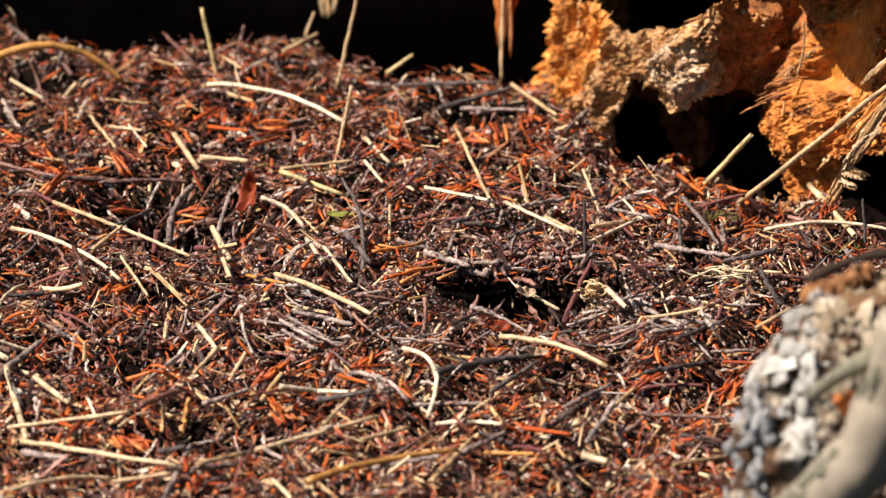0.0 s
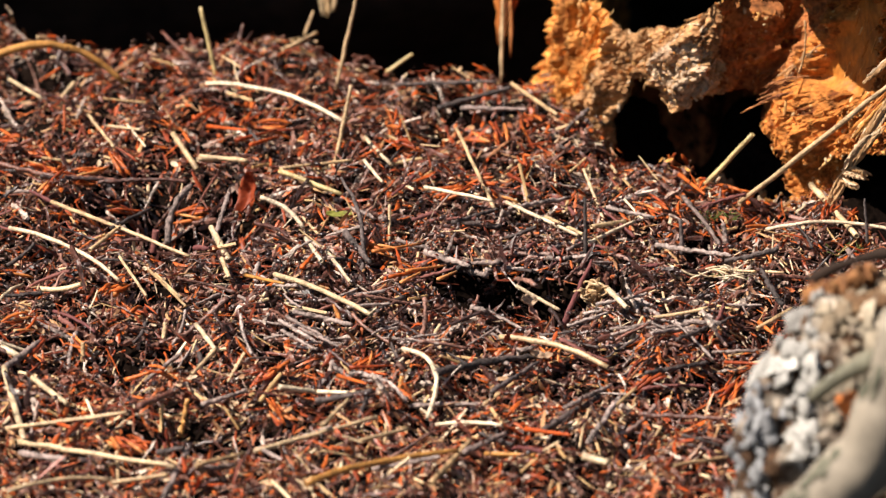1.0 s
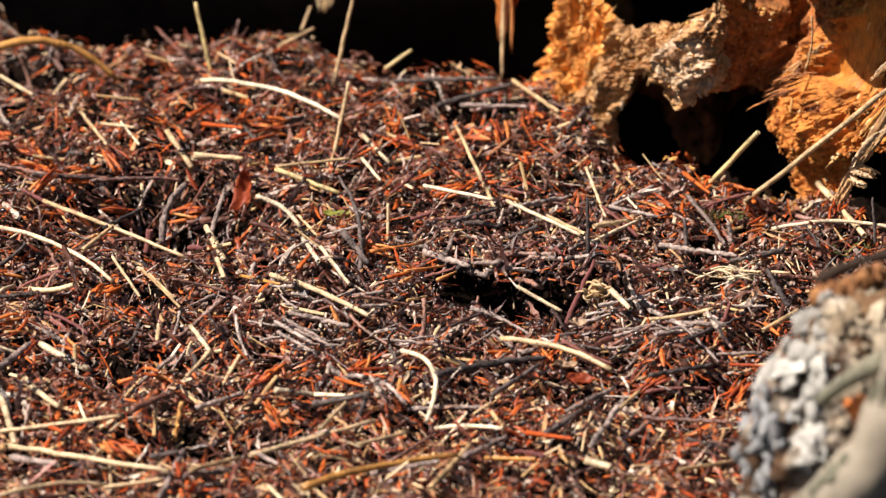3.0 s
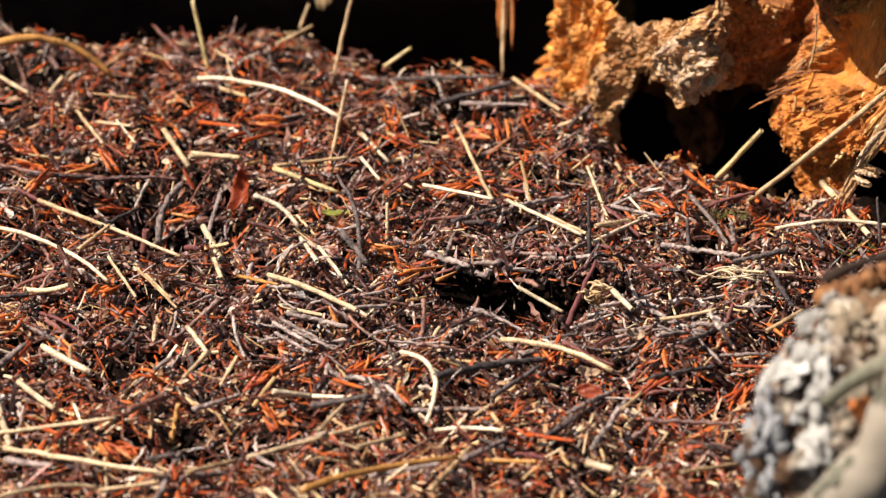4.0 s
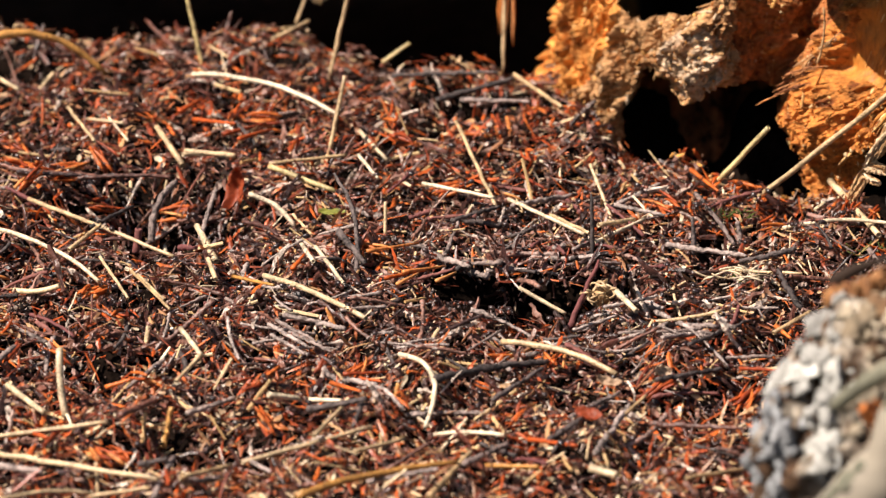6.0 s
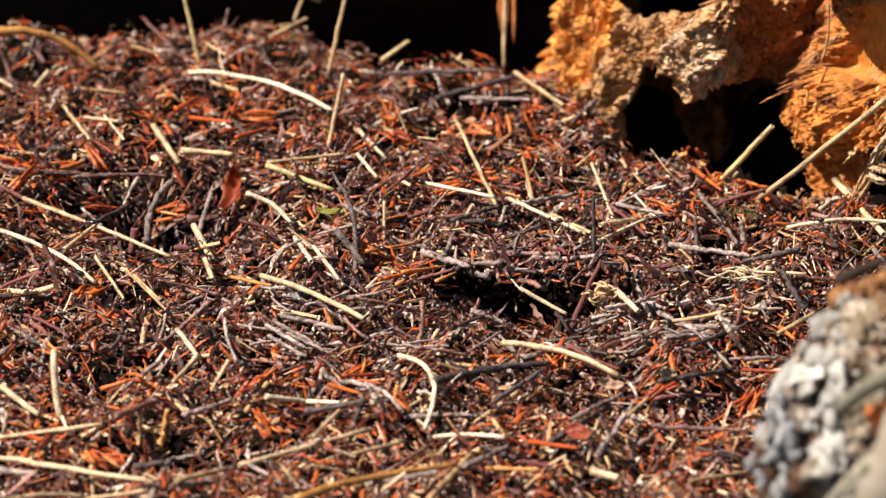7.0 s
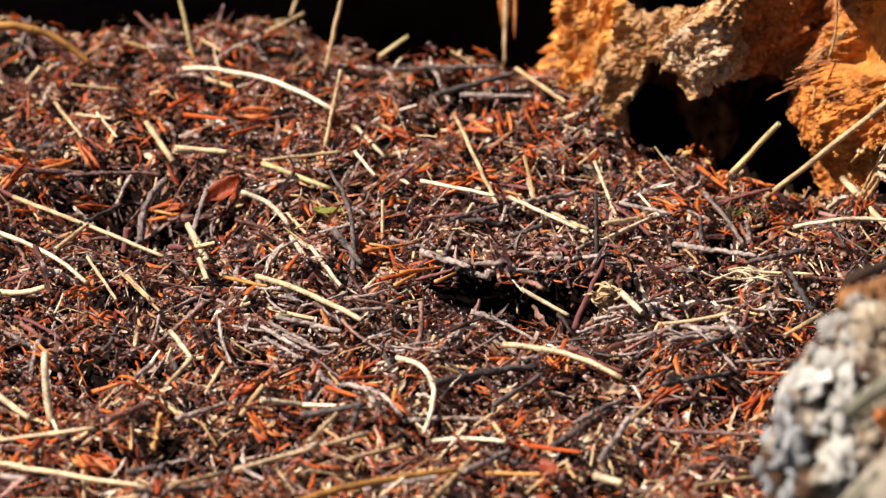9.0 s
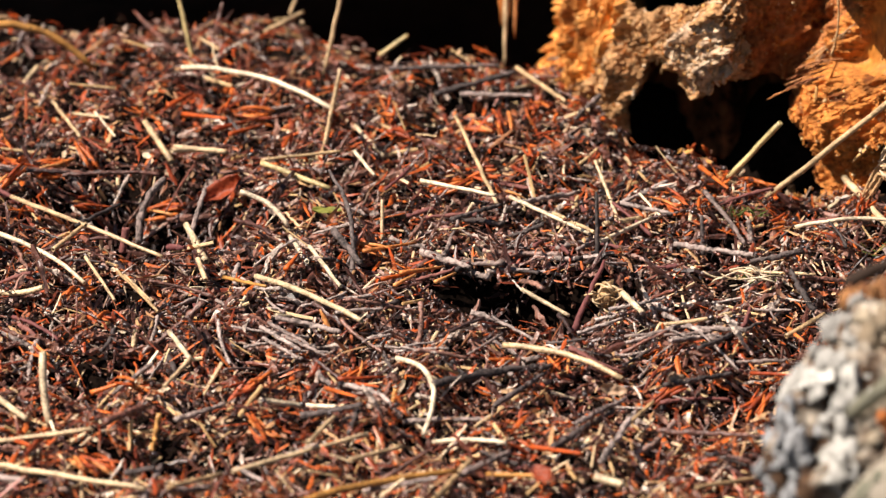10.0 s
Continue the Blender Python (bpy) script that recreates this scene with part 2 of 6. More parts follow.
# ---- made-up log behind the mound, near black in place of a shaded hollow ----
def fallen_log():
    log = tagged(new("fallen_log"), "made-up rough log behind the mound, near black for the shaded hollow", "log")
    sides, rings = 96, 90
    verts, faces = [], []
    for i in range(rings):
        x = -1.5 + 1.95 * i / (rings - 1)
        for k in range(sides):
            a = 2 * math.pi * k / sides
            furrow = noise.noise((x * 5, 9 * math.cos(a), 9 * math.sin(a))) * 0.014 \
                + noise.noise((x * 22, 20 * math.cos(a), 20 * math.sin(a))) * 0.005
            r = 0.24 + furrow
            verts.append((x, 0.66 + r * math.cos(a) + 0.02 * math.sin(2 * x), 0.15 + r * math.sin(a)))
    for i in range(rings - 1):
        for k in range(sides):
            n = (k + 1) % sides
            faces.append((i * sides + k, i * sides + n, (i + 1) * sides + n, (i + 1) * sides + k))
    faces.append(tuple(range(sides))[::-1])
    faces.append(tuple((rings - 1) * sides + k for k in range(sides)))
    part("trunk", mesh_of("trunk", verts, faces, bark_shade_mat), log)
    for x, y, z, long, lean in ((-0.060, 0.372, 0.042, 0.013, 0.15), (-0.055, 0.370, 0.044, 0.012, -0.1), (-0.064, 0.375, 0.044, 0.015, 0.3)):
        pts = bent((x, y, z), (x + lean * 0.01, y - 0.004, z - long), (0.001, 0, 0), 6)
        v, f = tube(pts, [0.0012, 0.0016, 0.0013, 0.0012, 0.0009, 0.0004], 7, knobs=0.35, seed=int(x * 1e4))
        part("bark_shred", mesh_of("bark_shred", v, f, tan_straw_mat), log, "tan shred of loose bark")
    return log


fallen_log()


# ---- rotten stump with its tunnel ----
# plan of the decayed face: x and the depth of its foot line, from the flank past the alcove to the wall
FOOT_X = (0.020, 0.040, 0.049, 0.060, 0.072, 0.086, 0.098, 0.110, 0.122, 0.130, 0.138, 0.150, 0.160, 0.166, 0.176, 0.188, 0.200, 0.215, 0.260, 0.330)
FOOT_Y = (0.330, 0.285, 0.235, 0.197, 0.170, 0.149, 0.130, 0.110, 0.098, 0.101, 0.122, 0.136, 0.126, 0.098, 0.076, 0.061, 0.051, 0.043, 0.030, 0.020)


def course(x, xs, ys):
    """Straight interpolation through the stations xs, ys."""
    if x <= xs[0]:
        return ys[0]
    for i in range(1, len(xs)):
        if x < xs[i]:
            return ys[i - 1] + (ys[i] - ys[i - 1]) * (x - xs[i - 1]) / (xs[i] - xs[i - 1])
    return ys[-1]


def step(a, b, x):
    s = min(max((x - a) / (b - a), 0.0), 1.0)
    return s * s * (3 - 2 * s)


PLAN_STEP = 0.0005
PLAN = [sum(course(0.02 + PLAN_STEP * i + o, FOOT_X, FOOT_Y) for o in (-0.003, 0, 0.003)) / 3 for i in range(700)]
ARC = [0.0]
for i in range(1, 700):
    ARC.append(ARC[-1] + math.hypot(PLAN_STEP, PLAN[i] - PLAN[i - 1]))


def plan_at(x):
    """Depth, slope and length along the foot line at x."""
    f = min(max((x - 0.02) / PLAN_STEP, 2.0), 696.0)
    i = int(f)
    q = f - i
    return PLAN[i] * (1 - q) + PLAN[i + 1] * q, (PLAN[i + 2] - PLAN[i - 2]) / (4 * PLAN_STEP), ARC[i] * (1 - q) + ARC[i + 1] * q


def plan_y(x):
    return plan_at(x)[0]


def bump_at(x, z, cx, cz, rx, rz, power=2.0):
    return math.exp(-(((x - cx) / rx) ** 2 + ((z - cz) / rz) ** 2) ** (power / 2))


def rag(x, z, k):
    """Uneven course of a broken edge, about -1 to 1."""
    return noise.noise((x * 150, z * 150, k)) + 0.7 * noise.noise((x * 420, z * 420, k + 5.0))


def tunnel_roof(x):
    """Height of the tunnel's upper edge; below it the stump is eaten away."""
    return course(x, (0.076, 0.082, 0.087, 0.092, 0.099, 0.104, 0.1075, 0.113, 0.1165, 0.121, 0.128, 0.142, 0.153, 0.159, 0.164, 0.169),
                  (-0.03, 0.020, 0.037, 0.049, 0.055, 0.053, 0.046, 0.0395, 0.043, 0.049, 0.050, 0.047, 0.042, 0.036, 0.026, -0.03))


def ridge_top(x):
    """Height of the broken upper edge of flank and arch."""
    return course(x, (0.045, 0.060, 0.066, 0.078, 0.083, 0.087, 0.092, 0.099, 0.110, 0.118, 0.124, 0.136, 0.146, 0.156),
                  (0.076, 0.081, 0.078, 0.084, 0.078, 0.0715, 0.073, 0.078, 0.082, 0.085, 0.092, 0.096, 0.105, 0.30))


def under_edge(x):
    return course(x, (0.178, 0.187, 0.194, 0.24), (-0.03, 0.018, 0.033, 0.036))


def above_ridge(x, z):
    high = ridge_top(x) + 0.0030 * rag(0.7 * x, 0.02, 8.0)
    return step(high - 0.001, high + 0.002, z)


def hollowed(x, z):
    """How far the face falls back, 0 to 1, in the tunnel and under the wall's foot."""
    low = tunnel_roof(x) + 0.0022 * rag(x, z, 3.0)
    under = under_edge(x) + 0.003 * rag(x, z, 12.0)
    return max(step(low + 0.001, low - 0.003, z), step(under + 0.001, under - 0.004, z))


def eaten(x, z):
    """The same, with the gap above the ridge."""
    return max(hollowed(x, z), above_ridge(x, z))


def zone(x, z):
    """Which kind of decayed wood the face shows; recesses get darker colours for shade."""
    e = 0.004 * rag(x * 0.6, z * 0.6, 20.0)
    if eaten(x, z) > 0.5:
        return "tunnel_lining"
    if x + e < 0.064 + (z - 0.027) * 0.42:
        return "flank"
    if bump_at(x + e, z + e, 0.1170, 0.060, 0.0100, 0.020, 6) > 0.4:
        return "knob"
    if x + 0.5 * e < 0.1325:
        return "arch"
    if x + e < 0.163 + 0.014 * step(0.050, 0.064, z) + 0.25 * max(z - 0.060, 0):
        return "alcove_wall"
    if x + 0.3 * e > 0.180 + (z - 0.06) * 0.36 and 0.059 + 0.6 * e < z and x < 0.202 + (z - 0.06) * 0.1 + e:
        return "amber_plate"
    return "wall"


LEAN = radians(62)


def stump_point(x, z):
    """A place on the decayed face at x and height z."""
    # above the lobe the alcove reaches further along the wall
    y, slope, s = plan_at(x - (0.013 * step(0.050, 0.064, z) + 0.10 * max(z - 0.064, 0)) * step(0.140, 0.160, x) * step(0.215, 0.190, x))
    out = Vector((slope, -1, 0)).normalized()
    kind = zone(x, z)
    w = noise.noise((s * 45, z * 45, 17.0))
    along, across = s * math.cos(LEAN) + z * math.sin(LEAN), s * math.sin(LEAN) - z * math.cos(LEAN) + 0.004 * w
    d = 0.0050 * noise.noise((s * 40, 3.0, z * 40)) + 0.0050 * noise.noise((s * 95, 9.0, z * 80 + 7))
    fibres = 0.5 - 2 * abs(noise.noise((across * 190, along * 48, 2.0)))
    fine = 0.5 - 2 * abs(noise.noise((across * 520, along * 120, 5.0)))
    lumps = 0.9 * noise.noise((across * 190, 4.0, along * 85)) + 0.35 - 0.8 * noise.voronoi((across * 220, 1.0, along * 80))[0][0]
    crumbs = 0.5 * noise.noise((s * 330, 6.0, z * 300)) + 0.35 - 0.9 * noise.voronoi((s * 340, 2.0, z * 320))[0][0]
    seeds = 0.5 * noise.noise((s * 900, 11.0, z * 900)) + 0.35 - 0.9 * noise.voronoi((s * 850, 7.0, z * 850))[0][0]
    grit = noise.noise((s * 1500, 8.0, z * 1500))
    if kind == "flank":
        d += 0.0075 * fibres + 0.0032 * fine + 0.0045 * lumps + 0.0022 * crumbs + 0.0012 * seeds + 0.0006 * grit
    elif kind == "arch":
        d += 0.0035 * fibres + 0.0025 * fine + 0.0060 * lumps + 0.0046 * crumbs + 0.0024 * seeds + 0.0006 * grit
    elif kind == "knob":
        d += 0.0012 * fine + 0.0065 * lumps + 0.0055 * crumbs + 0.0026 * seeds + 0.0006 * grit
    elif kind == "alcove_wall":
        d += 0.0035 * fibres + 0.0045 * lumps + 0.0022 * crumbs + 0.0006 * grit
    elif kind == "wall":
        d += 0.0022 * fibres + 0.0012 * fine + 0.0042 * lumps + 0.0044 * crumbs + 0.0024 * seeds + 0.0006 * grit
    elif kind == "amber_plate":
        d = 0.4 * d - 0.0045 + 0.0006 * fine + 0.0003 * grit
    else:
        d += 0.004 * lumps + 0.002 * crumbs
    # swellings: the arch's brow, the hanging knob, the lobe, the split ridge beside the amber plate
    d += 0.006 * bump_at(x, z, 0.100, 0.066, 0.016, 0.010) + 0.009 * bump_at(x, z, 0.119, 0.066, 0.012, 0.020, 3)
    d += 0.006 * bump_at(x, z, 0.078, 0.028, 0.010, 0.016) + 0.014 * bump_at(x, z, 0.175, 0.038, 0.013, 0.016, 3)
    d += 0.010 * math.exp(-((x - 0.1745 - (z - 0.056) * 0.40) / 0.0040) ** 2) * step(0.050, 0.060, z) * step(0.100, 0.092, z)
    d += 0.10 * max(z - 0.085, 0) * step(0.14, 0.17, x)
    if x < 0.15:
        d *= 1 - 0.75 * step(ridge_top(x) - 0.007, ridge_top(x), z)
    back = max(hollowed(x, z), 1.0 if above_ridge(x, z) > 0.9 else 0.0)
    return Vector((x, y, z)) + out * d * (1 - 0.6 * back) + Vector((0, (0.085 - 0.012 * step(0.119, 0.135, x) * step(0.175, 0.168, x)) * back, 0))


def left_edge(z):
    return 0.0465 + 0.0115 * step(0.010, 0.080, z) + 0.0022 * rag(0.05, z, 31.0)


def rotten_stump():
    stump = tagged(new("rotten_stump"), "crumbling orange-brown rotten stump with a dark tunnel at its foot", "stump")
    heights = [-0.08, -0.05, -0.03] + [-0.02 + 0.00046 * j for j in range(300)] + [0.125, 0.14, 0.17, 0.21, 0.26, 0.30]
    columns, rows = 430, len(heights)
    verts, kinds, tops = [], [], []
    for i in range(columns + 4):
        for z in heights:
            lo = left_edge(min(max(z, -0.02), 0.118))
            if i < 2:
                verts.append(Vector((lo + 0.050 - 0.036 * i, 0.46 - 0.17 * i, z)))
                kinds.append("wall")
                tops.append(0.0)
                continue
            u = min(i - 2, columns - 2) / (columns - 2)
            x = lo + (0.235 - lo) * u + (0.06 * (i - columns) if i > columns else 0)
            verts.append(stump_point(x, z))
            kinds.append(zone(x, z))
            tops.append(above_ridge(x, z))
    faces = {}
    for i in range(columns + 3):
        for j in range(rows - 1):
            if 2 <= i < columns:
                corner = (tops[i * rows + j], tops[(i + 1) * rows + j], tops[(i + 1) * rows + j + 1], tops[i * rows + j + 1])
                if max(corner) > 0.4 and min(corner) < 0.9:
                    continue
            faces.setdefault(kinds[i * rows + j], []).append((i * rows + j, (i + 1) * rows + j, (i + 1) * rows + j + 1, i * rows + j + 1))
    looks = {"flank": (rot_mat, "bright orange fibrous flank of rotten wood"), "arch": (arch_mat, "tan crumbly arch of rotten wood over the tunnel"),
             "knob": (knob_mat, "hanging knob of whitish crumbled wood"), "alcove_wall": (alcove_shade_mat, "red-brown wall of decayed wood, darkened for the alcove shade"),
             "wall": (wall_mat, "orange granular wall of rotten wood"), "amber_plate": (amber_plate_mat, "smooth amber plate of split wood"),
             "tunnel_lining": (inner_shade_mat, "decayed wood inside the tunnel, its shade put into the colour")}
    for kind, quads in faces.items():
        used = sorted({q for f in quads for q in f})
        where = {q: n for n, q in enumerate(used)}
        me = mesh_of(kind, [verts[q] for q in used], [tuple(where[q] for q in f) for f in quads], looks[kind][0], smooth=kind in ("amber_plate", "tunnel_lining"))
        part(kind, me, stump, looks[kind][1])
    # the stump's rough top and back, out of sight above the decayed face
    v, f = [], []
    for k in range(40):
        a = math.pi * (1.02 - 1.0 * k / 39)
        for z in (-0.10, 0.10, 0.30):
            r = 1 + 0.05 * noise.noise((a * 4, z * 6, 3))
            v.append((0.195 + 0.125 * r * math.cos(a), 0.33 + 0.22 * r * math.sin(a), z))
    f = [(3 * k + j, 3 * k + 3 + j, 3 * k + 4 + j, 3 * k + 1 + j) for k in range(39) for j in range(2)]
    # seen through the gap over the ridge; its blackness stands for shade inside
    part("back", mesh_of("back", v, f, bark_shade_mat), stump, "near-black back of the stump, standing in for its unlit inside")
    # broken top
    v, f, nu, nv = [], [], 30, 18
    for drop in (0.0, 0.03):
        for i in range(nu):
            x = 0.072 + 0.246 * i / (nu - 1)
            lo, hi = plan_y(x) + 0.012, 0.325 + 0.20 * math.sqrt(max(0.0, 1 - ((x - 0.195) / 0.127) ** 2))
            for j in range(nv):
                y = lo + (hi - lo) * j / (nv - 1)
                v.append((x, y, 0.276 - drop + 0.016 * noise.noise((x * 30, y * 30, 6.0)) + 0.008 * noise.noise((x * 110, y * 110, 2.0))))
    n = nu * nv
    for i in range(nu - 1):
        for j in range(nv - 1):
            quad = (i * nv + j, (i + 1) * nv + j, (i + 1) * nv + j + 1, i * nv + j + 1)
            f += [quad, tuple(n + q for q in quad[::-1])]
    part("broken_top", mesh_of("broken_top", v, f, bark_shade_mat), stump, "dark rough broken top of the stump")
    return stump


wall_mat = surface("granular_rot", ((0.0, (0.46, 0.168, 0.035)), (1.0, (0.46, 0.168, 0.035))), grain=420, rough=0.8, bump=1.0, blotch=0.6, gloss=0.2, stain=((0.17, 0.048, 0.013), 95, 0.53))
arch_mat = surface("tan_rot", ((0.0, (0.43, 0.240, 0.108)), (1.0, (0.43, 0.240, 0.108))), grain=520, rough=0.9, bump=1.0, blotch=0.6, gloss=0.15, stain=((0.20, 0.085, 0.032), 120, 0.53))
# reddish rot, darker than the wall: the alcove's shade is painted in
alcove_shade_mat = surface("red_rot_in_shade", ((0.0, (0.32, 0.115, 0.036)), (1.0, (0.32, 0.115, 0.036))), grain=420, rough=0.85, bump=1.0, blotch=0.7, gloss=0.2, stain=((0.46, 0.20, 0.06), 70, 0.55))
# recessed wood, its dark tone standing in for shade inside the stump
inner_shade_mat = surface("shaded_inner_wood", ((0.0, (0.26, 0.095, 0.036)), (1.0, (0.26, 0.095, 0.036))), grain=160, rough=0.95, bump=1.0, blotch=0.9, gloss=0.1, stain=((0.09, 0.032, 0.014), 40, 0.5))
knob_mat = surface("knob_wood", ((0.0, (0.50, 0.36, 0.24)), (1.0, (0.50, 0.36, 0.24))), per="object", grain=300, rough=0.9, bump=1.0, blotch=0.6, gloss=0.15, stain=((0.30, 0.16, 0.08), 90, 0.54))
amber_plate_mat = surface("amber_plate", ((0.0, (0.40, 0.150, 0.022)), (1.0, (0.40, 0.150, 0.022))), per="object", grain=420, streak=(1, 1, 0.3), blotch=0.45, stain=((0.26, 0.085, 0.016), 45, 0.5), rough=0.6, bump=0.3)
STUMP = rotten_stump()
# ---- dry litter on the mound ----
def stem_template(sides, rings, curve, taper, jitter, rnd, peg=0.0, flat=1.0, crook=0.0):
    """A unit stem along x from -0.5 to 0.5, radius 1 in y and z (scaled later)."""
    verts = np.zeros((sides * rings, 3))
    bow = rnd.uniform(-curve, curve)
    oy = oz = 0.0
    for i in range(rings):
        s = i / (rings - 1)
        oy, oz = oy + crook * rnd.uniform(-1, 1), oz + crook * rnd.uniform(-1, 1)
        r = (1 - taper * abs(2 * s - 1) ** 2.2) * (1 + jitter * rnd.uniform(-1, 1))
        for k in range(sides):
            a = 2 * math.pi * k / sides + 0.3 * i * jitter
            w = r * (1 + peg * rnd.uniform(-1, 1))
            verts[i * sides + k] = (s - 0.5, oy + w * math.cos(a), oz + w * flat * math.sin(a))
    quads = [(i * sides + k, i * sides + (k + 1) % sides, (i + 1) * sides + (k + 1) % sides, (i + 1) * sides + k)
             for i in range(rings - 1) for k in range(sides)]
    tris = []
    for base, flip in ((0, True), ((rings - 1) * sides, False)):
        for k in range(1, sides - 1):
            t = (base, base + k, base + k + 1)
            tris.append(t[::-1] if flip else t)
    return verts, np.array(quads), np.array(tris), bow


def flake_template(rnd):
    """A thin curled scale with an uneven outline and real thickness."""
    ring = 7
    top = []
    for k in range(ring):
        a = 2 * math.pi * k / ring
        r = 0.5 * rnd.uniform(0.7, 1.1)
        x, y = r * math.cos(a), 0.55 * r * math.sin(a)
        top.append((x, y, 0.5 * x * x + 0.7 * y * y))
    verts = np.array(top + [(0.9 * x, 0.9 * y, z - 0.05) for x, y, z in top] + [(0, 0, -0.04), (0, 0, -0.09)])
    tris = []
    for k in range(ring):
        n = (k + 1) % ring
        tris += [(2 * ring, k, n), (2 * ring + 1, ring + n, ring + k), (k, ring + k, n), (n, ring + k, ring + n)]
    return verts, np.zeros((0, 4), int), np.array(tris), 0.0


def crumb_template(rnd):
    verts = np.array([(1, 0, 0), (-1, 0, 0), (0, 1, 0), (0, -1, 0), (0, 0, 1), (0, 0, -1)], float) * 0.5
    verts += np.array([[rnd.uniform(-0.16, 0.16) for _ in range(3)] for _ in range(6)])
    tris = np.array([(0, 2, 4), (2, 1, 4), (1, 3, 4), (3, 0, 4), (2, 0, 5), (1, 2, 5), (3, 1, 5), (0, 3, 5)])
    return verts, np.zeros((0, 4), int), tris, 0.0


def patchy(x, y, k):
    return 0.5 + 0.25 * np.sin(37 * x + 1.7 * k + 2 * np.sin(23 * y)) + 0.25 * np.sin(41 * y + 2.3 * k + 2 * np.sin(29 * x + k))


def clump(x, y):
    """Small heaps and gaps in the cover, 0 to 1."""
    return 0.5 + 0.25 * np.sin(290 * x + 1.1 + 1.5 * np.sin(170 * y)) + 0.25 * np.sin(310 * y + 2 * np.sin(230 * x))


def roofed(x, y):
    """Where twigs and litter roof over the far half of the middle hollow."""
    return (np.abs(x - 0.038) < 0.046) & (y > -0.045) & (y < -0.010)


def spread(count, seed, where=None, thin=0.6, gap=0.6):
    """Random places on the mound, thinner where it falls away steeply towards the viewer."""
    g = np.random.RandomState(seed)
    x, y = g.uniform(-0.27, 0.30, count * 3), g.uniform(-0.40, 0.335, count * 3)
    e = 0.003
    sx = (ground_z(x + e, y) - ground_z(x - e, y)) / (2 * e)
    sy = (ground_z(x, y + e) - ground_z(x, y - e)) / (2 * e)
    keep = g.rand(count * 3) < np.clip(1.6 - thin * np.hypot(sx, sy), 0.25, 1)
    keep &= ~((x > 0.06) & (y > 0.182 - 0.95 * (x - 0.06)))
    if thin:
        keep &= g.rand(count * 3) > gap * hollow(x, y) * ~roofed(x, y)
    if where is not None:
        keep &= g.rand(count * 3) < where(x, y)
    pick = np.where(keep)[0][:count]
    return g, x[pick], y[pick], np.clip(sx[pick], -1.2, 1.2), np.clip(sy[pick], -1.2, 1.2)


def lay(name, label, templates, count, seed, material, lengths, widths, lift, steep=0.08, where=None, flat=1.0, thin=0.6, gap=0.6):
    """Strews count pieces over the mound as one joined sheet of litter."""
    g, x, y, sx, sy = spread(count, seed, where, thin, gap)
    n = len(x)
    heading = g.uniform(0, 2 * np.pi, n)
    rise = g.normal(0, 0.23, n)
    up = g.rand(n) < steep
    up &= (y < 0.15) | (g.rand(n) < 0.35)
    up &= hollow(x, y) < 0.3
    rise[up] = g.uniform(0.3, 1.6, up.sum())
    along = np.stack([np.cos(heading), np.sin(heading), sx * np.cos(heading) + sy * np.sin(heading) + rise], 1)
    along /= np.linalg.norm(along, axis=1)[:, None]
    side = np.cross(along, np.array([0, 0, 1.0]) + g.normal(0, 0.25 if flat > 0.5 else 0.6, (n, 3)))
    side /= np.linalg.norm(side, axis=1)[:, None]
    over = np.cross(side, along)
    long = lengths[0] + (lengths[1] - lengths[0]) * g.rand(n) ** 2.0
    wide = widths[0] + (widths[1] - widths[0]) * g.rand(n) ** 1.6
    z = np.where(roofed(x, y) & (g.rand(n) < 0.75), np.maximum(ground_z(x, y), 0.14 * y + 0.002), ground_z(x, y)) + lift[0] + (lift[1] - lift[0]) * g.rand(n) + np.where(up, 0.35 * long * np.abs(along[:, 2]), 0) + (0.0065 + 0.0045 * ramp(0.05, 0.12, y)) * (clump(x, y) - 0.74)
    vs, qs, ts, base = [], [], [], 0
    which = g.randint(0, len(templates), n)
    for w, (tv, tq, tt, bow) in enumerate(templates):
        idx = np.where(which == w)[0]
        if not len(idx):
            continue
        L, W = long[idx][:, None], wide[idx][:, None]
        lx = tv[None, :, 0] * L
        ly = tv[None, :, 1] * W + bow * L * (0.25 - tv[None, :, 0] ** 2) * 4 * 0.25
        lz = tv[None, :, 2] * W
        v = (np.stack([x[idx], y[idx], z[idx]], 1)[:, None, :] + lx[..., None] * along[idx][:, None, :]
             + ly[..., None] * side[idx][:, None, :] + lz[..., None] * over[idx][:, None, :])
        off = base + np.arange(len(idx))[:, None, None] * len(tv)
        vs.append(v.reshape(-1, 3))
        qs.append((tq[None] + off).reshape(-1, 4))
        ts.append((tt[None] + off).reshape(-1, 3))
        base += len(idx) * len(tv)
    me = bulk_mesh(name, np.concatenate(vs), np.concatenate(qs).astype(int), np.concatenate(ts).astype(int), material, smooth=False)
    return tagged(new(name, me), label, "litter", kind="stuff")


RND = random.Random(7)
TWIG_SHAPES = [stem_template(5, 8, 0.20, 0.35, 0.34, RND, 0.42, 1.0, 0.55) for _ in range(20)]
NEEDLE_SHAPES = [stem_template(4, 4, 0.32, 0.70, 0.18, RND, 0.2, 0.45, 0.25) for _ in range(14)]
FIBRE_SHAPES = [stem_template(3, 4, 0.5, 0.5, 0.3, RND, 0.2, 1.0, 0.7) for _ in range(14)]
STRAW_SHAPES = [stem_template(6, 3, 0.15, 0.05, 0.05, RND) for _ in range(6)]
FLAKE_SHAPES = [flake_template(RND) for _ in range(10)]
CRUMB_SHAPES = [crumb_template(RND) for _ in range(8)]


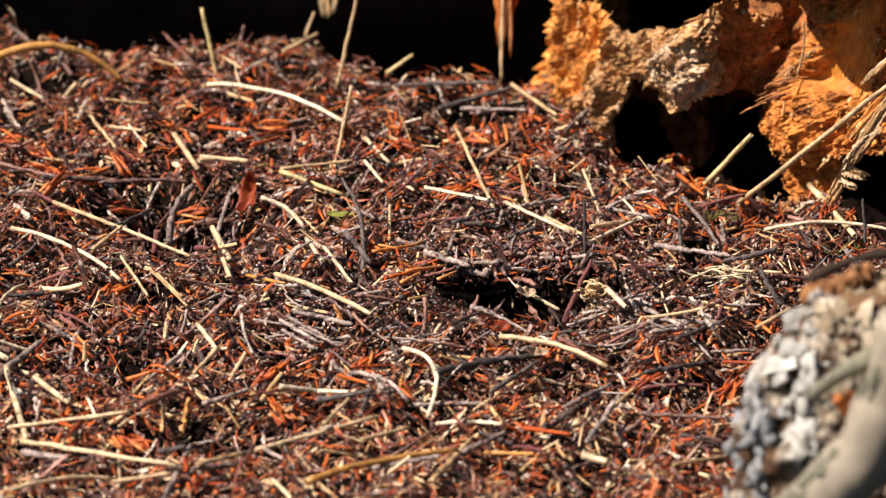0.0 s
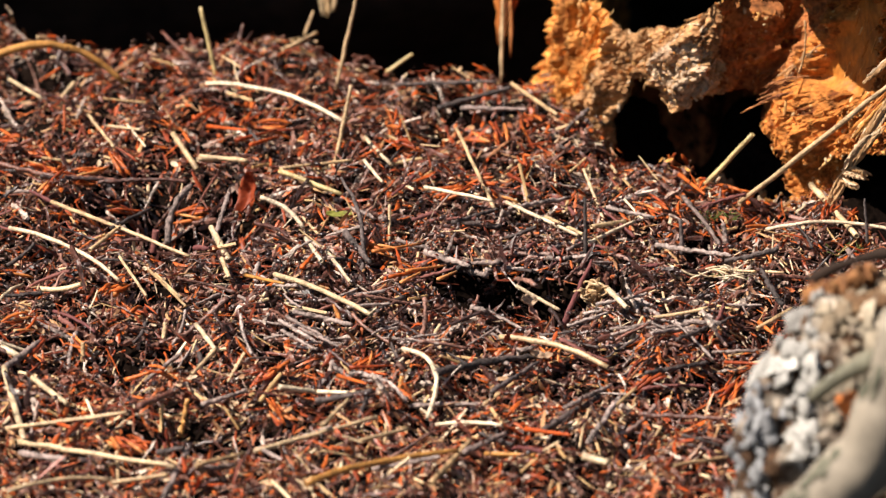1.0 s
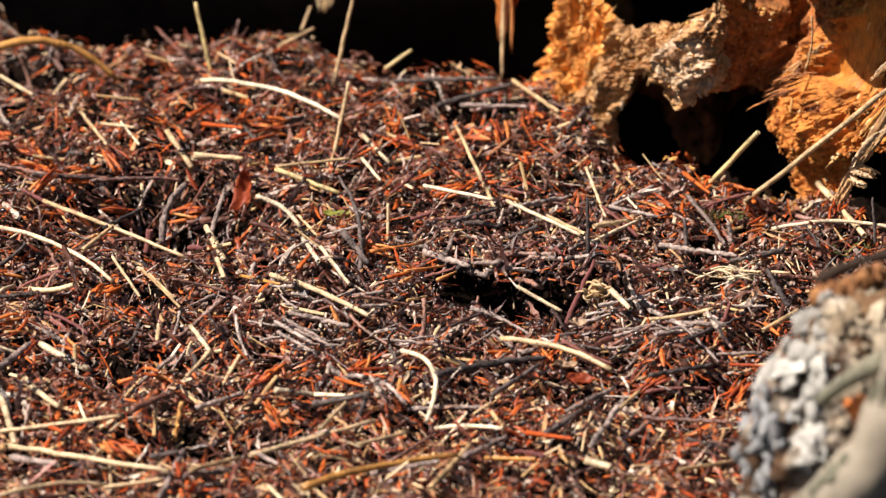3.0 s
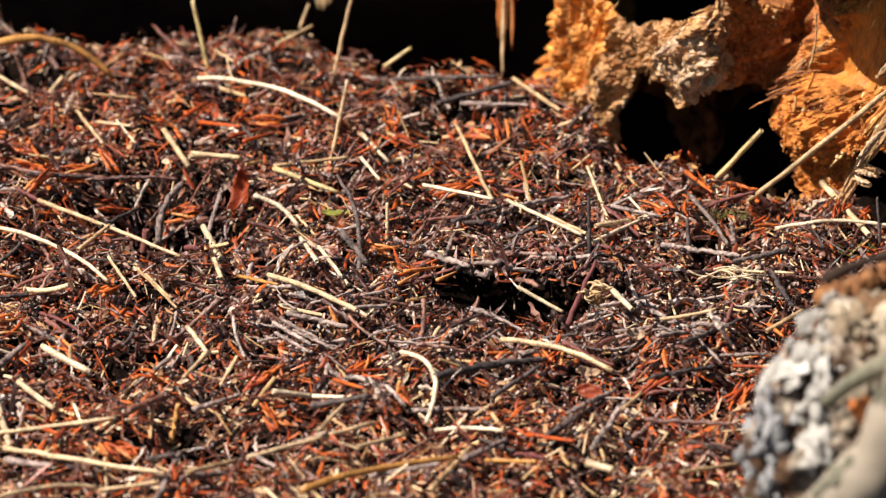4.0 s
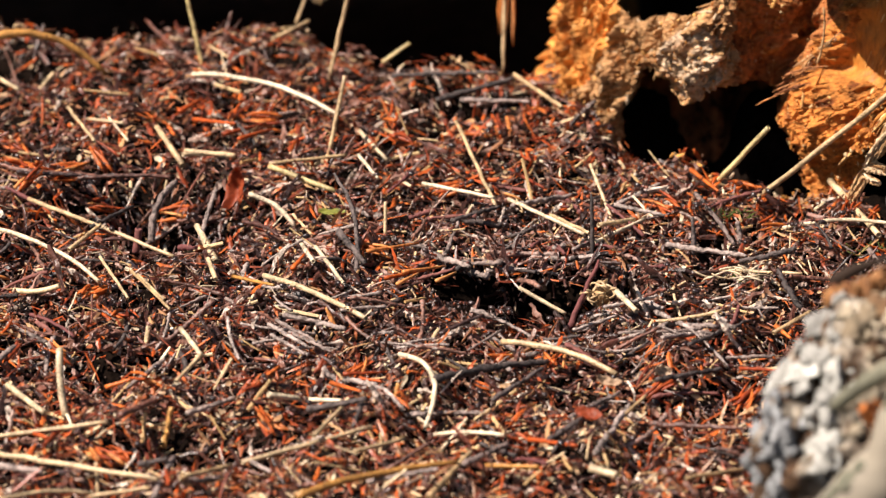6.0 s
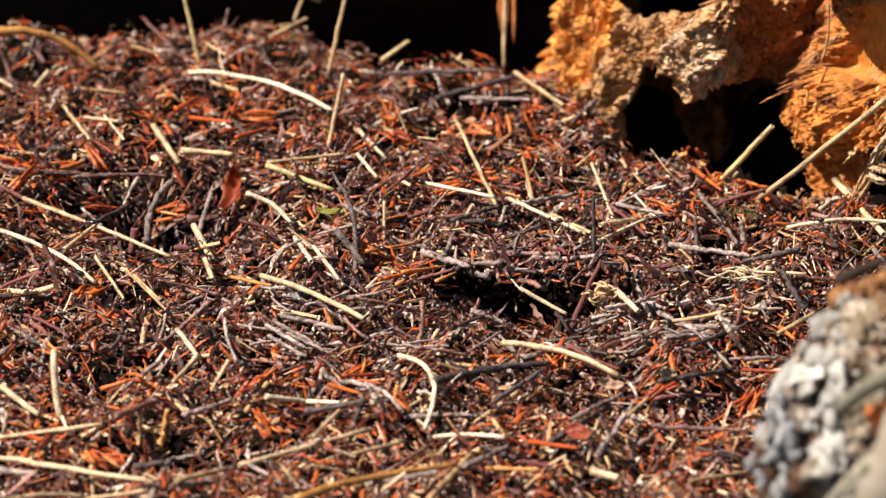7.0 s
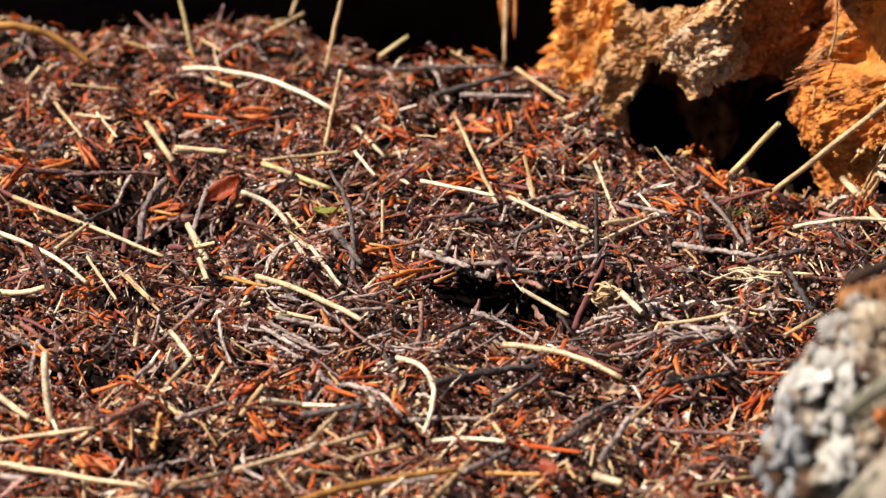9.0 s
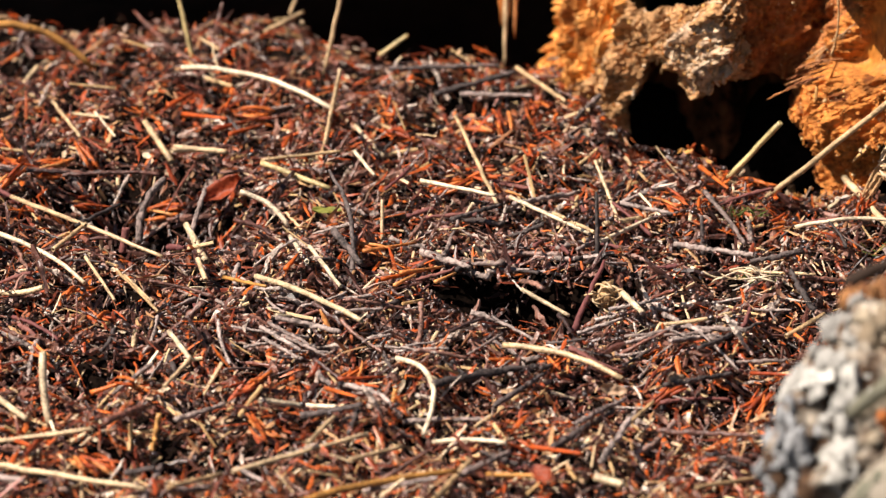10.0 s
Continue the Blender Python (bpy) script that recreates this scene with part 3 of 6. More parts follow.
def strew_litter():
    lay("soil_crumbs", "dark crumbs of bark and soil on the mound", CRUMB_SHAPES, 25000, 11, crumb_mat, (0.0008, 0.0036), (0.0006, 0.0028), (0.0, 0.006), thin=0.0)
    lay("twig_litter", "short grey and brown twig bits covering the ant mound", TWIG_SHAPES, 13500, 12, twig_mat, (0.003, 0.025), (0.0004, 0.0015), (0.001, 0.009),
        steep=0.07, where=lambda x, y: 0.45 + 0.55 * np.exp(-((y + 0.04) / 0.14) ** 2), thin=0.3, gap=0.4)
    lay("needle_litter", "rust-orange dry conifer needles on the ant mound", NEEDLE_SHAPES, 16000, 13, needle_mat, (0.004, 0.017), (0.0005, 0.0013), (0.001, 0.0098),
        steep=0.12, where=lambda x, y: np.clip(0.25 + 0.5 * patchy(x, y, 1) + 0.12 * ramp(-0.10, -0.21, y) + 0.16 * ramp(0.05, 0.13, y), 0, 1) * (1 - 0.5 * ramp(0.19, 0.25, y)) * (1 - 0.12 * np.exp(-((y + 0.06) / 0.07) ** 2)))
    lay("fine_litter", "fine dark fibres, needle tips and root hairs between the twigs", FIBRE_SHAPES, 16000, 16, fibre_mat, (0.0015, 0.0075), (0.00012, 0.00042), (0.003, 0.0112), steep=0.3, thin=0.3, gap=0.4)
    lay("straw_litter", "pale straw and grass bits on the ant mound", STRAW_SHAPES, 2000, 14, straw_mat, (0.003, 0.022), (0.0003, 0.0009), (0.002, 0.0100), steep=0.1, gap=0.9, where=lambda x, y: 0.6 - 0.4 * ramp(0.08, 0.16, y) + 0.4 * ramp(-0.14, -0.22, y))
    lay("scale_litter", "brown and tan bud scales and leaf flakes", FLAKE_SHAPES, 13500, 15, flake_mat, (0.0016, 0.0075), (0.0013, 0.0060), (0.001, 0.0098), steep=0.35,
        where=lambda x, y: (0.3 + 0.7 * patchy(x, y, 2)) * (0.70 - 0.1 * ramp(0.08, 0.16, y) + 0.30 * ramp(-0.12, -0.20, y)), flat=0)


strew_litter()
# ---- single straws and twigs ----
COUNTER = {"n": 0}
ON_TOP = Vector((0, -0.006, 0.0015))


def stem(name, label, category, group, material, a, b, r, sag=(0, 0, 0), hollow=False, knobs=0.05, taper=0.12, count=11, sides=10):
    COUNTER["n"] += 1
    rnd = random.Random(COUNTER["n"])
    a, b = Vector(a), Vector(b)
    r *= 0.87 if hollow else 1.0
    long = (b - a).length
    if abs(b.z - a.z) < 0.35 * long:
        # what lies down rests on top of the fine litter
        a, b = a + ON_TOP, b + ON_TOP
    pts = bent(a, b, sag, count)
    wob = 0.004 if knobs < 0.1 else 0.009
    for p in pts[1:-1]:
        p += Vector((rnd.uniform(-1, 1), rnd.uniform(-1, 1), rnd.uniform(-1, 1))) * long * wob
    nodes = {rnd.randrange(2, count - 2)} if hollow else set()
    radii = [r * (1 - taper * i / (count - 1)) * (1.12 if i in nodes else 1.0) * (1 + 0.5 * knobs * rnd.uniform(-1, 1)) for i in range(count)]
    if knobs >= 0.1:
        radii[0] *= 0.8
        radii[-1] *= 0.7
    mid = a.lerp(b, 0.5)
    v, f = tube([p - mid for p in pts], radii, sides, hollow, knobs, COUNTER["n"])
    ob = thing(name, mesh_of(name, v, f, material), label, category, group, pose(*mid))
    return ob


def lying_pale_straw(a, b, r, sag=(0, 0, 0)):
    return stem("dry_straw", "pale cream dry grass straw lying on the ant mound", "straw", "straws on the mound", pale_straw_mat, a, b, r, sag, True)


def lying_tan_straw(a, b, r, sag=(0, 0, 0)):
    return stem("dry_straw", "tan dry grass straw lying on the ant mound", "straw", "straws on the mound", tan_straw_mat, a, b, r, sag, True)


def lying_greenish_straw(a, b, r, sag=(0, 0, 0)):
    return stem("dry_straw", "greenish tan straw lying across the litter", "straw", "straws on the mound", green_straw_mat, a, b, r, sag, True)


def standing_straw(a, b, r, sag=(0, 0, 0)):
    return stem("dry_straw", "pale tan straw standing upright in the litter", "straw", "straws on the mound", tan_straw_mat, a, b, r, sag, True)


def standing_tan_straw(a, b, r, sag=(0, 0, 0)):
    return standing_straw(a, b, r, sag)


def standing_greenish_straw(a, b, r, sag=(0, 0, 0)):
    return stem("dry_straw", "greenish yellow straw sticking up out of the litter", "straw", "straws on the mound", green_straw_mat, a, b, r, sag, True)


def standing_hollow_stem(a, b, r, sag=(0, 0, 0)):
    return stem("hollow_stem", "short brown hollow stem standing open at its top", "stem", "", red_twig_mat, a, b, r, sag, True, 0.05, -0.1)


def lying_amber(a, b, r, sag=(0, 0, 0)):
    return stem("bent_stem", "amber brown bent plant stem lying over the litter", "stem", "amber stems", amber_straw_mat, a, b, r, sag, True, 0.05, 0.35, 15)


def standing_amber(a, b, r, sag=(0, 0, 0)):
    return stem("bent_stem", "short amber stem standing in the litter", "stem", "amber stems", amber_straw_mat, a, b, r, sag)


def lying_twig(a, b, r, sag=(0, 0, 0)):
    return stem("twig", "brown knobbly conifer twig lying on the mound", "twig", "twigs on the mound", loose_twig_mat, a, b, r, sag, False, 0.24, 0.3, 22)


def lying_dark_twig(a, b, r, sag=(0, 0, 0)):
    return stem("twig", "nearly black knobbly twig lying on the mound", "twig", "twigs on the mound", dark_twig_mat, a, b, r, sag, False, 0.24, 0.3, 22)


def lying_grey_twig(a, b, r, sag=(0, 0, 0)):
    return stem("twig", "weathered grey twig lying on the mound", "twig", "twigs on the mound", grey_twig_mat, a, b, r, sag, False, 0.24, 0.25, 22)


def standing_twig(a, b, r, sag=(0, 0, 0)):
    return stem("twig", "brown thin twig sticking up out of the litter", "twig", "twigs on the mound", loose_twig_mat, a, b, r, sag, False, 0.14, 0.35)


def standing_dark_twig(a, b, r, sag=(0, 0, 0)):
    return stem("twig", "thin dark twig standing upright in the litter", "twig", "twigs on the mound", dark_twig_mat, a, b, r, sag, False, 0.12, 0.4)


def standing_grey_twig(a, b, r, sag=(0, 0, 0)):
    return stem("twig", "grey knobbly twig leaning over a dark hollow", "twig", "twigs on the mound", grey_twig_mat, a, b, r, sag, False, 0.24, 0.3, 22)


def standing_red_twig(a, b, r, sag=(0, 0, 0)):
    return stem("twig", "reddish brown twig leaning out of the litter", "twig", "twigs on the mound", red_twig_mat, a, b, r, sag, False, 0.12, 0.4)


def lying_orange(a, b, r, sag=(0, 0, 0)):
    return stem("orange_needle", "bright orange dry needle lying on the mound", "needle", "orange needles", orange_mat, a, b, r, sag, False, 0.05, 0.5, 8, 6)


def standing_orange(a, b, r, sag=(0, 0, 0)):
    return stem("orange_needle", "bright orange dry needle sticking up", "needle", "orange needles", orange_mat, a, b, r, sag, False, 0.05, 0.4, 8, 6)


# the straws, stems and twigs that lie on the mound or stand in it
standing_straw((-0.0522, 0.1951, 0.0317), (-0.0399, 0.1991, 0.0890), 0.00106)
standing_greenish_straw((-0.1111, 0.2043, 0.0353), (-0.1187, 0.2127, 0.0692), 0.00118)
standing_greenish_straw((-0.0279, 0.2278, 0.0327), (-0.0148, 0.2300, 0.0416), 0.00118)
standing_straw((-0.0511, 0.0920, 0.0216), (-0.0440, 0.0957, 0.0571), 0.00118)
standing_straw((-0.1173, 0.0808, 0.0187), (-0.1297, 0.1046, 0.0312), 0.00165)
standing_hollow_stem((-0.1363, -0.0090, 0.0003), (-0.1347, -0.0084, 0.0112), 0.00176)
standing_greenish_straw((0.1235, 0.0668, 0.0132), (0.1472, 0.0536, 0.0428), 0.00153)
standing_straw((0.1406, 0.0407, 0.0123), (0.2137, -0.0179, 0.0873), 0.00153)
standing_straw((-0.1805, 0.2074, 0.0323), (-0.1904, 0.1948, 0.0232), 0.00129)
standing_dark_twig((0.0670, -0.0296, -0.0006), (0.0662, -0.0218, 0.0304), 0.00118)
standing_dark_twig((0.1123, -0.0201, 0.0020), (0.1115, -0.0160, 0.0185), 0.00129)
standing_dark_twig((0.1997, -0.0124, 0.0020), (0.1981, -0.0064, 0.0261), 0.00094)
standing_red_twig((0.0534, -0.1097, -0.0133), (0.0690, -0.0723, 0.0129), 0.00141)
standing_grey_twig((-0.1294, -0.0002, 0.0025), (-0.1185, 0.0211, 0.0260), 0.00176, sag=(-0.0035, 0.0005, 0.0021))
standing_grey_twig((-0.1087, -0.0152, 0.0041), (-0.1010, 0.0056, 0.0253), 0.00129)
standing_straw((-0.1444, -0.2775, -0.0379), (-0.1451, -0.2741, -0.0242), 0.00106)
standing_amber((-0.1182, -0.2211, -0.0321), (-0.1151, -0.2169, -0.0153), 0.00118)
standing_dark_twig((-0.0381, -0.0504, -0.0049), (-0.0477, -0.0091, 0.0369), 0.00129, sag=(0.0047, 0.0006, 0.0025))
standing_straw((-0.0251, 0.0024, 0.0019), (-0.0251, 0.0069, 0.0200), 0.00094)
standing_straw((-0.0687, 0.2713, 0.0417), (-0.0642, 0.2742, 0.0532), 0.00094)
standing_twig((-0.1017, 0.2317, 0.0418), (-0.0983, 0.2352, 0.0556), 0.00106)
standing_twig((-0.1229, 0.2429, 0.0335), (-0.1394, 0.2662, 0.0446), 0.00094)
standing_straw((-0.0796, 0.2475, 0.0391), (-0.0623, 0.2595, 0.0455), 0.00106)
standing_straw((0.0244, 0.0244, 0.0130), (0.0063, 0.0922, 0.0367), 0.00106)
lying_pale_straw((-0.1000, -0.0240, 0.0000), (-0.1090, 0.0020, 0.0100), 0.00185)
standing_straw((0.0766, 0.0144, 0.0083), (0.0667, 0.0402, 0.0291), 0.00094)
standing_straw((0.0836, -0.1297, -0.0163), (0.0919, -0.1161, -0.0031), 0.00094)
standing_tan_straw((-0.1646, -0.1473, -0.0165), (-0.1646, -0.1451, -0.0077), 0.00129)
standing_orange((-0.0466, -0.1008, -0.0108), (-0.0503, -0.0986, -0.0016), 0.00153)
standing_twig((0.0222, 0.1425, 0.0256), (0.0291, 0.1408, 0.0190), 0.00106)
standing_straw((-0.1290, -0.1176, -0.0162), (-0.1275, -0.1150, -0.0060), 0.00141)
standing_amber((-0.0203, -0.1877, -0.0219), (-0.0185, -0.1856, -0.0132), 0.00118)
standing_orange((0.1040, 0.0143, 0.0078), (0.1034, 0.0159, 0.0143), 0.00106)
standing_grey_twig((0.1338, -0.0028, 0.0010), (0.1320, 0.0001, 0.0126), 0.00153)
standing_grey_twig((-0.0382, -0.0327, 0.0002), (-0.0361, -0.0295, 0.0131), 0.00118)
lying_pale_straw((-0.1149, 0.1745, 0.0393), (-0.0481, 0.1228, 0.0328), 0.00129, sag=(0.0021, 0.0011, 0.0045))
lying_amber((-0.2230, 0.188, 0.0480), (-0.1560, 0.2020, 0.0330), 0.00250, sag=(0.0030, 0.0020, 0.0125))
lying_pale_straw((-0.0376, 0.1054, 0.0291), (-0.0247, 0.0892, 0.0192), 0.00118)
lying_pale_straw((-0.1624, 0.1358, 0.0275), (-0.1450, 0.1135, 0.0308), 0.00082)
lying_tan_straw((-0.0780, 0.0732, 0.0214), (-0.0429, 0.0804, 0.0236), 0.00094)
lying_greenish_straw((-0.0780, 0.0699, 0.0211), (-0.0481, 0.0567, 0.0126), 0.00141)
lying_pale_straw((-0.0086, 0.0462, 0.0188), (0.0236, 0.0192, 0.0187), 0.00106)
lying_pale_straw((0.0298, 0.0217, 0.0175), (0.0634, -0.0122, 0.0096), 0.00106)
lying_pale_straw((-0.0863, 0.0207, 0.0200), (-0.0659, 0.0120, 0.0072), 0.00129, sag=(0.0021, 0.0005, 0.0018))
lying_pale_straw((-0.0644, -0.0027, 0.0059), (-0.0565, -0.0575, 0.0086), 0.00129)
lying_pale_straw((-0.0557, -0.0399, 0.0108), (-0.0421, -0.0730, 0.0016), 0.00106)
lying_tan_straw((-0.1847, 0.0248, 0.0168), (-0.1516, -0.0139, 0.0136), 0.00118)
lying_tan_straw((-0.1524, -0.0117, 0.0136), (-0.1184, -0.0347, 0.0051), 0.00106)
lying_tan_straw((-0.1648, -0.0340, 0.0079), (-0.1514, -0.0096, 0.0134), 0.00118)
lying_pale_straw((-0.2032, -0.0098, 0.0126), (-0.1504, -0.0634, 0.0006), 0.00118, sag=(0.0028, 0.0008, 0.0032))
lying_twig((-0.1838, -0.0095, 0.0070), (-0.1746, -0.0630, 0.0065), 0.00094)
lying_tan_straw((-0.1031, -0.0407, 0.0055), (-0.0994, -0.0553, -0.0001), 0.00129)
lying_pale_straw((-0.0783, -0.0487, -0.0001), (-0.0329, -0.1147, -0.0026), 0.00141, sag=(0.0007, 0.0003, 0.0013))
lying_amber((-0.0921, -0.0477, -0.0007), (-0.0735, -0.0725, 0.0015), 0.00106)
lying_tan_straw((-0.1878, -0.0673, -0.0020), (-0.1673, -0.0777, 0.0026), 0.00153, sag=(0.0000, -0.0004, -0.0014))
lying_pale_straw((-0.2067, -0.1003, -0.0044), (-0.1952, -0.0519, -0.0042), 0.00106, sag=(-0.0015, 0.0004, 0.0018))
lying_tan_straw((-0.1362, -0.0616, 0.0053), (-0.1184, -0.0983, -0.0028), 0.00082)
lying_tan_straw((-0.1333, -0.0687, 0.0055), (-0.1212, -0.0911, -0.0003), 0.00071)
lying_tan_straw((-0.1507, -0.0436, 0.0071), (-0.1370, -0.0889, -0.0003), 0.00082)
lying_pale_straw((-0.1132, -0.1220, -0.0053), (-0.1036, -0.1573, -0.0078), 0.00129)
lying_tan_straw((-0.1036, -0.1578, -0.0079), (-0.1138, -0.1854, -0.0124), 0.00106)
lying_pale_straw((0.0339, -0.0867, 0.0040), (0.0540, -0.0967, -0.0051), 0.00106)
lying_tan_straw((0.0260, -0.1322, -0.0086), (0.0752, -0.1655, -0.0144), 0.00153, sag=(0.0015, 0.0007, 0.0030))
lying_pale_straw((-0.0181, -0.1516, -0.0092), (-0.0072, -0.2134, -0.0257), 0.00129, sag=(0.0091, 0.0014, 0.0058))
lying_dark_twig((-0.0036, -0.1832, -0.0125), (0.0462, -0.1492, -0.0128), 0.00176, sag=(-0.0016, 0.0002, 0.0010))
lying_dark_twig((0.0221, -0.1945, -0.0180), (0.0435, -0.1613, -0.0129), 0.00129)
lying_pale_straw((-0.1993, -0.1722, -0.0127), (-0.1873, -0.2436, -0.0277), 0.00176)
lying_pale_straw((-0.1860, -0.1842, -0.0143), (-0.1692, -0.2072, -0.0205), 0.00153)
lying_pale_straw((-0.2048, -0.1517, -0.0054), (-0.1889, -0.1478, -0.0116), 0.00106)
lying_grey_twig((-0.2046, -0.1824, -0.0159), (-0.1845, -0.1394, -0.0089), 0.00176)
lying_tan_straw((-0.1898, -0.2448, -0.0279), (-0.1184, -0.2928, -0.0264), 0.00141)
lying_tan_straw((-0.1961, -0.2341, -0.0247), (-0.1416, -0.2370, -0.0165), 0.00118)
lying_tan_straw((-0.1919, -0.3176, -0.0311), (-0.1459, -0.2912, -0.0331), 0.00106, sag=(-0.0004, 0.0007, 0.0029))
lying_tan_straw((-0.1471, -0.2940, -0.0334), (-0.1218, -0.2967, -0.0290), 0.00106)
lying_grey_twig((-0.1241, -0.3249, -0.0338), (-0.1132, -0.2581, -0.0264), 0.00153)
lying_tan_straw((-0.0841, -0.2638, -0.0270), (-0.0296, -0.2333, -0.0196), 0.00118)
lying_tan_straw((-0.0539, -0.2508, -0.0189), (-0.0418, -0.2069, -0.0174), 0.00118)
lying_pale_straw((-0.0741, -0.2027, -0.0137), (-0.0571, -0.1929, -0.0184), 0.00153)
lying_pale_straw((-0.0571, -0.1929, -0.0184), (-0.0426, -0.1992, -0.0173), 0.00129)
lying_amber((-0.0608, -0.3034, -0.0313), (0.0066, -0.2684, -0.0257), 0.00200, sag=(-0.0042, 0.0004, 0.0017))
lying_tan_straw((-0.0055, -0.3049, -0.0309), (0.0122, -0.2504, -0.0261), 0.00165)
lying_tan_straw((-0.0370, -0.2580, -0.0238), (-0.0158, -0.2366, -0.0240), 0.00106)
lying_pale_straw((-0.0031, -0.2182, -0.0271), (0.0265, -0.2388, -0.0218), 0.00106, sag=(0.0000, 0.0003, 0.0011))
lying_amber((0.0188, -0.2610, -0.0290), (0.0407, -0.2781, -0.0249), 0.00118)
lying_tan_straw((0.1752, 0.0610, 0.0163), (0.1942, -0.0091, 0.0086), 0.00176)
lying_pale_straw((0.1518, 0.0004, 0.0093), (0.2125, -0.0040, 0.0095), 0.00106, sag=(0.0011, 0.0010, 0.0040))
lying_tan_straw((0.0920, -0.1110, -0.0052), (0.1217, -0.1124, 0.0003), 0.00106, sag=(0.0005, -0.0002, -0.0006))
lying_tan_straw((0.1443, -0.1117, -0.0101), (0.1609, -0.0996, -0.0035), 0.00129)
lying_grey_twig((0.0772, 0.0200, 0.0152), (0.0996, 0.0126, 0.0120), 0.00106)
lying_grey_twig((0.0996, -0.0174, 0.0063), (0.1348, -0.0358, 0.0054), 0.00129)
lying_tan_straw((0.1230, -0.0413, 0.0007), (0.1584, -0.0609, 0.0038), 0.00082)
lying_grey_twig((0.0649, -0.2629, -0.0235), (0.0799, -0.2104, -0.0159), 0.00141)
lying_tan_straw((0.0743, -0.2266, -0.0190), (0.0872, -0.2029, -0.0142), 0.00106)
lying_twig((-0.1880, 0.0579, 0.0218), (-0.1558, 0.0636, 0.0181), 0.00118)
lying_twig((-0.1915, 0.0560, 0.0215), (-0.1600, 0.0580, 0.0195), 0.00110)
lying_twig((-0.1640, 0.0540, 0.0190), (-0.1215, 0.0570, 0.0190), 0.00115, sag=(0, 0, 0.0012))
lying_twig((-0.2160, 0.0680, 0.0260), (-0.1800, 0.0560, 0.0205), 0.00120)
lying_tan_straw((-0.1165, 0.0850, 0.0244), (-0.0933, 0.0800, 0.0234), 0.00150)
lying_grey_twig((-0.0639, -0.0992, -0.0063), (-0.0418, -0.1184, -0.0063), 0.00129)
lying_grey_twig((-0.0691, -0.1036, -0.0041), (-0.0471, -0.1103, -0.0067), 0.00106)
lying_pale_straw((-0.0691, -0.1013, -0.0036), (-0.0627, -0.0947, -0.0059), 0.00094)
lying_grey_twig((-0.0752, -0.1153, -0.0049), (-0.0582, -0.1420, -0.0082), 0.00094)
lying_grey_twig((-0.0741, -0.1232, -0.0077), (-0.0591, -0.1510, -0.0091), 0.00082)
lying_grey_twig((-0.0721, -0.1113, -0.0043), (-0.0518, -0.1350, -0.0090), 0.00082)
lying_grey_twig((-0.0663, -0.1193, -0.0076), (-0.0478, -0.1420, -0.0104), 0.00082)
lying_pale_straw((-0.0377, 0.0819, 0.0232), (-0.0286, 0.0535, 0.0192), 0.00094)
lying_grey_twig((-0.0085, -0.0254, 0.0050), (0.0127, -0.0426, 0.0022), 0.00165)
lying_dark_twig((-0.0458, -0.0144, 0.0116), (-0.0339, -0.0433, 0.0040), 0.00165)
lying_pale_straw((-0.2115, 0.1854, 0.0391), (-0.1946, 0.1629, 0.0347), 0.00106)
lying_tan_straw((-0.1715, 0.1474, 0.0301), (-0.1573, 0.0871, 0.0284), 0.00094)
lying_tan_straw((-0.1171, 0.0747, 0.0252), (-0.0976, 0.0915, 0.0218), 0.00129)
lying_dark_twig((-0.1555, -0.0145, 0.0135), (-0.1379, 0.0209, 0.0144), 0.00106)
lying_grey_twig((0.0016, -0.0341, 0.0055), (0.0075, -0.0051, 0.0137), 0.00094)
lying_dark_twig((0.0043, -0.0056, 0.0140), (0.0257, 0.0131, 0.0163), 0.00118)
lying_pale_straw((0.0681, -0.0192, 0.0078), (0.0905, 0.0128, 0.0103), 0.00106)
lying_tan_straw((0.0697, -0.0050, 0.0120), (0.0859, 0.0102, 0.0110), 0.00129)
lying_pale_straw((0.0764, -0.0891, 0.0030), (0.0848, -0.1057, -0.0017), 0.00153)
lying_grey_twig((0.0934, -0.0928, -0.0050), (0.1159, -0.1380, -0.0055), 0.00106)
lying_dark_twig((0.1064, -0.1552, -0.0038), (0.1349, -0.1103, -0.0046), 0.00094)
lying_dark_twig((-0.0574, -0.2080, -0.0192), (-0.0318, -0.2108, -0.0132), 0.00153)
lying_twig((-0.1362, -0.2296, -0.0156), (-0.1217, -0.2007, -0.0164), 0.00153)
lying_twig((-0.1087, -0.2072, -0.0207), (-0.0885, -0.1912, -0.0183), 0.00129)
lying_grey_twig((0.0551, -0.2277, -0.0166), (0.0760, -0.1968, -0.0142), 0.00118)
lying_grey_twig((-0.0423, -0.1723, -0.0153), (-0.0164, -0.2080, -0.0192), 0.00118, sag=(0.0026, 0.0008, 0.0032))
lying_dark_twig((0.0448, -0.2389, -0.0242), (0.0708, -0.2048, -0.0174), 0.00153)
lying_grey_twig((-0.1889, -0.2568, -0.0299), (-0.1677, -0.2792, -0.0270), 0.00153)
lying_dark_twig((-0.1277, -0.2661, -0.0274), (-0.1150, -0.2665, -0.0246), 0.00141)
lying_grey_twig((-0.0822, -0.2588, -0.0267), (-0.0717, -0.2797, -0.0268), 0.00094)
lying_tan_straw((-0.1093, -0.2942, -0.0255), (-0.0884, -0.2661, -0.0274), 0.00118)
lying_grey_twig((-0.0313, -0.2817, -0.0305), (-0.0010, -0.2829, -0.0244), 0.00129)
lying_grey_twig((0.0091, -0.2671, -0.0271), (0.0282, -0.2454, -0.0238), 0.00153)
lying_pale_straw((0.0623, -0.2705, -0.0275), (0.0736, -0.2759, -0.0294), 0.00212)
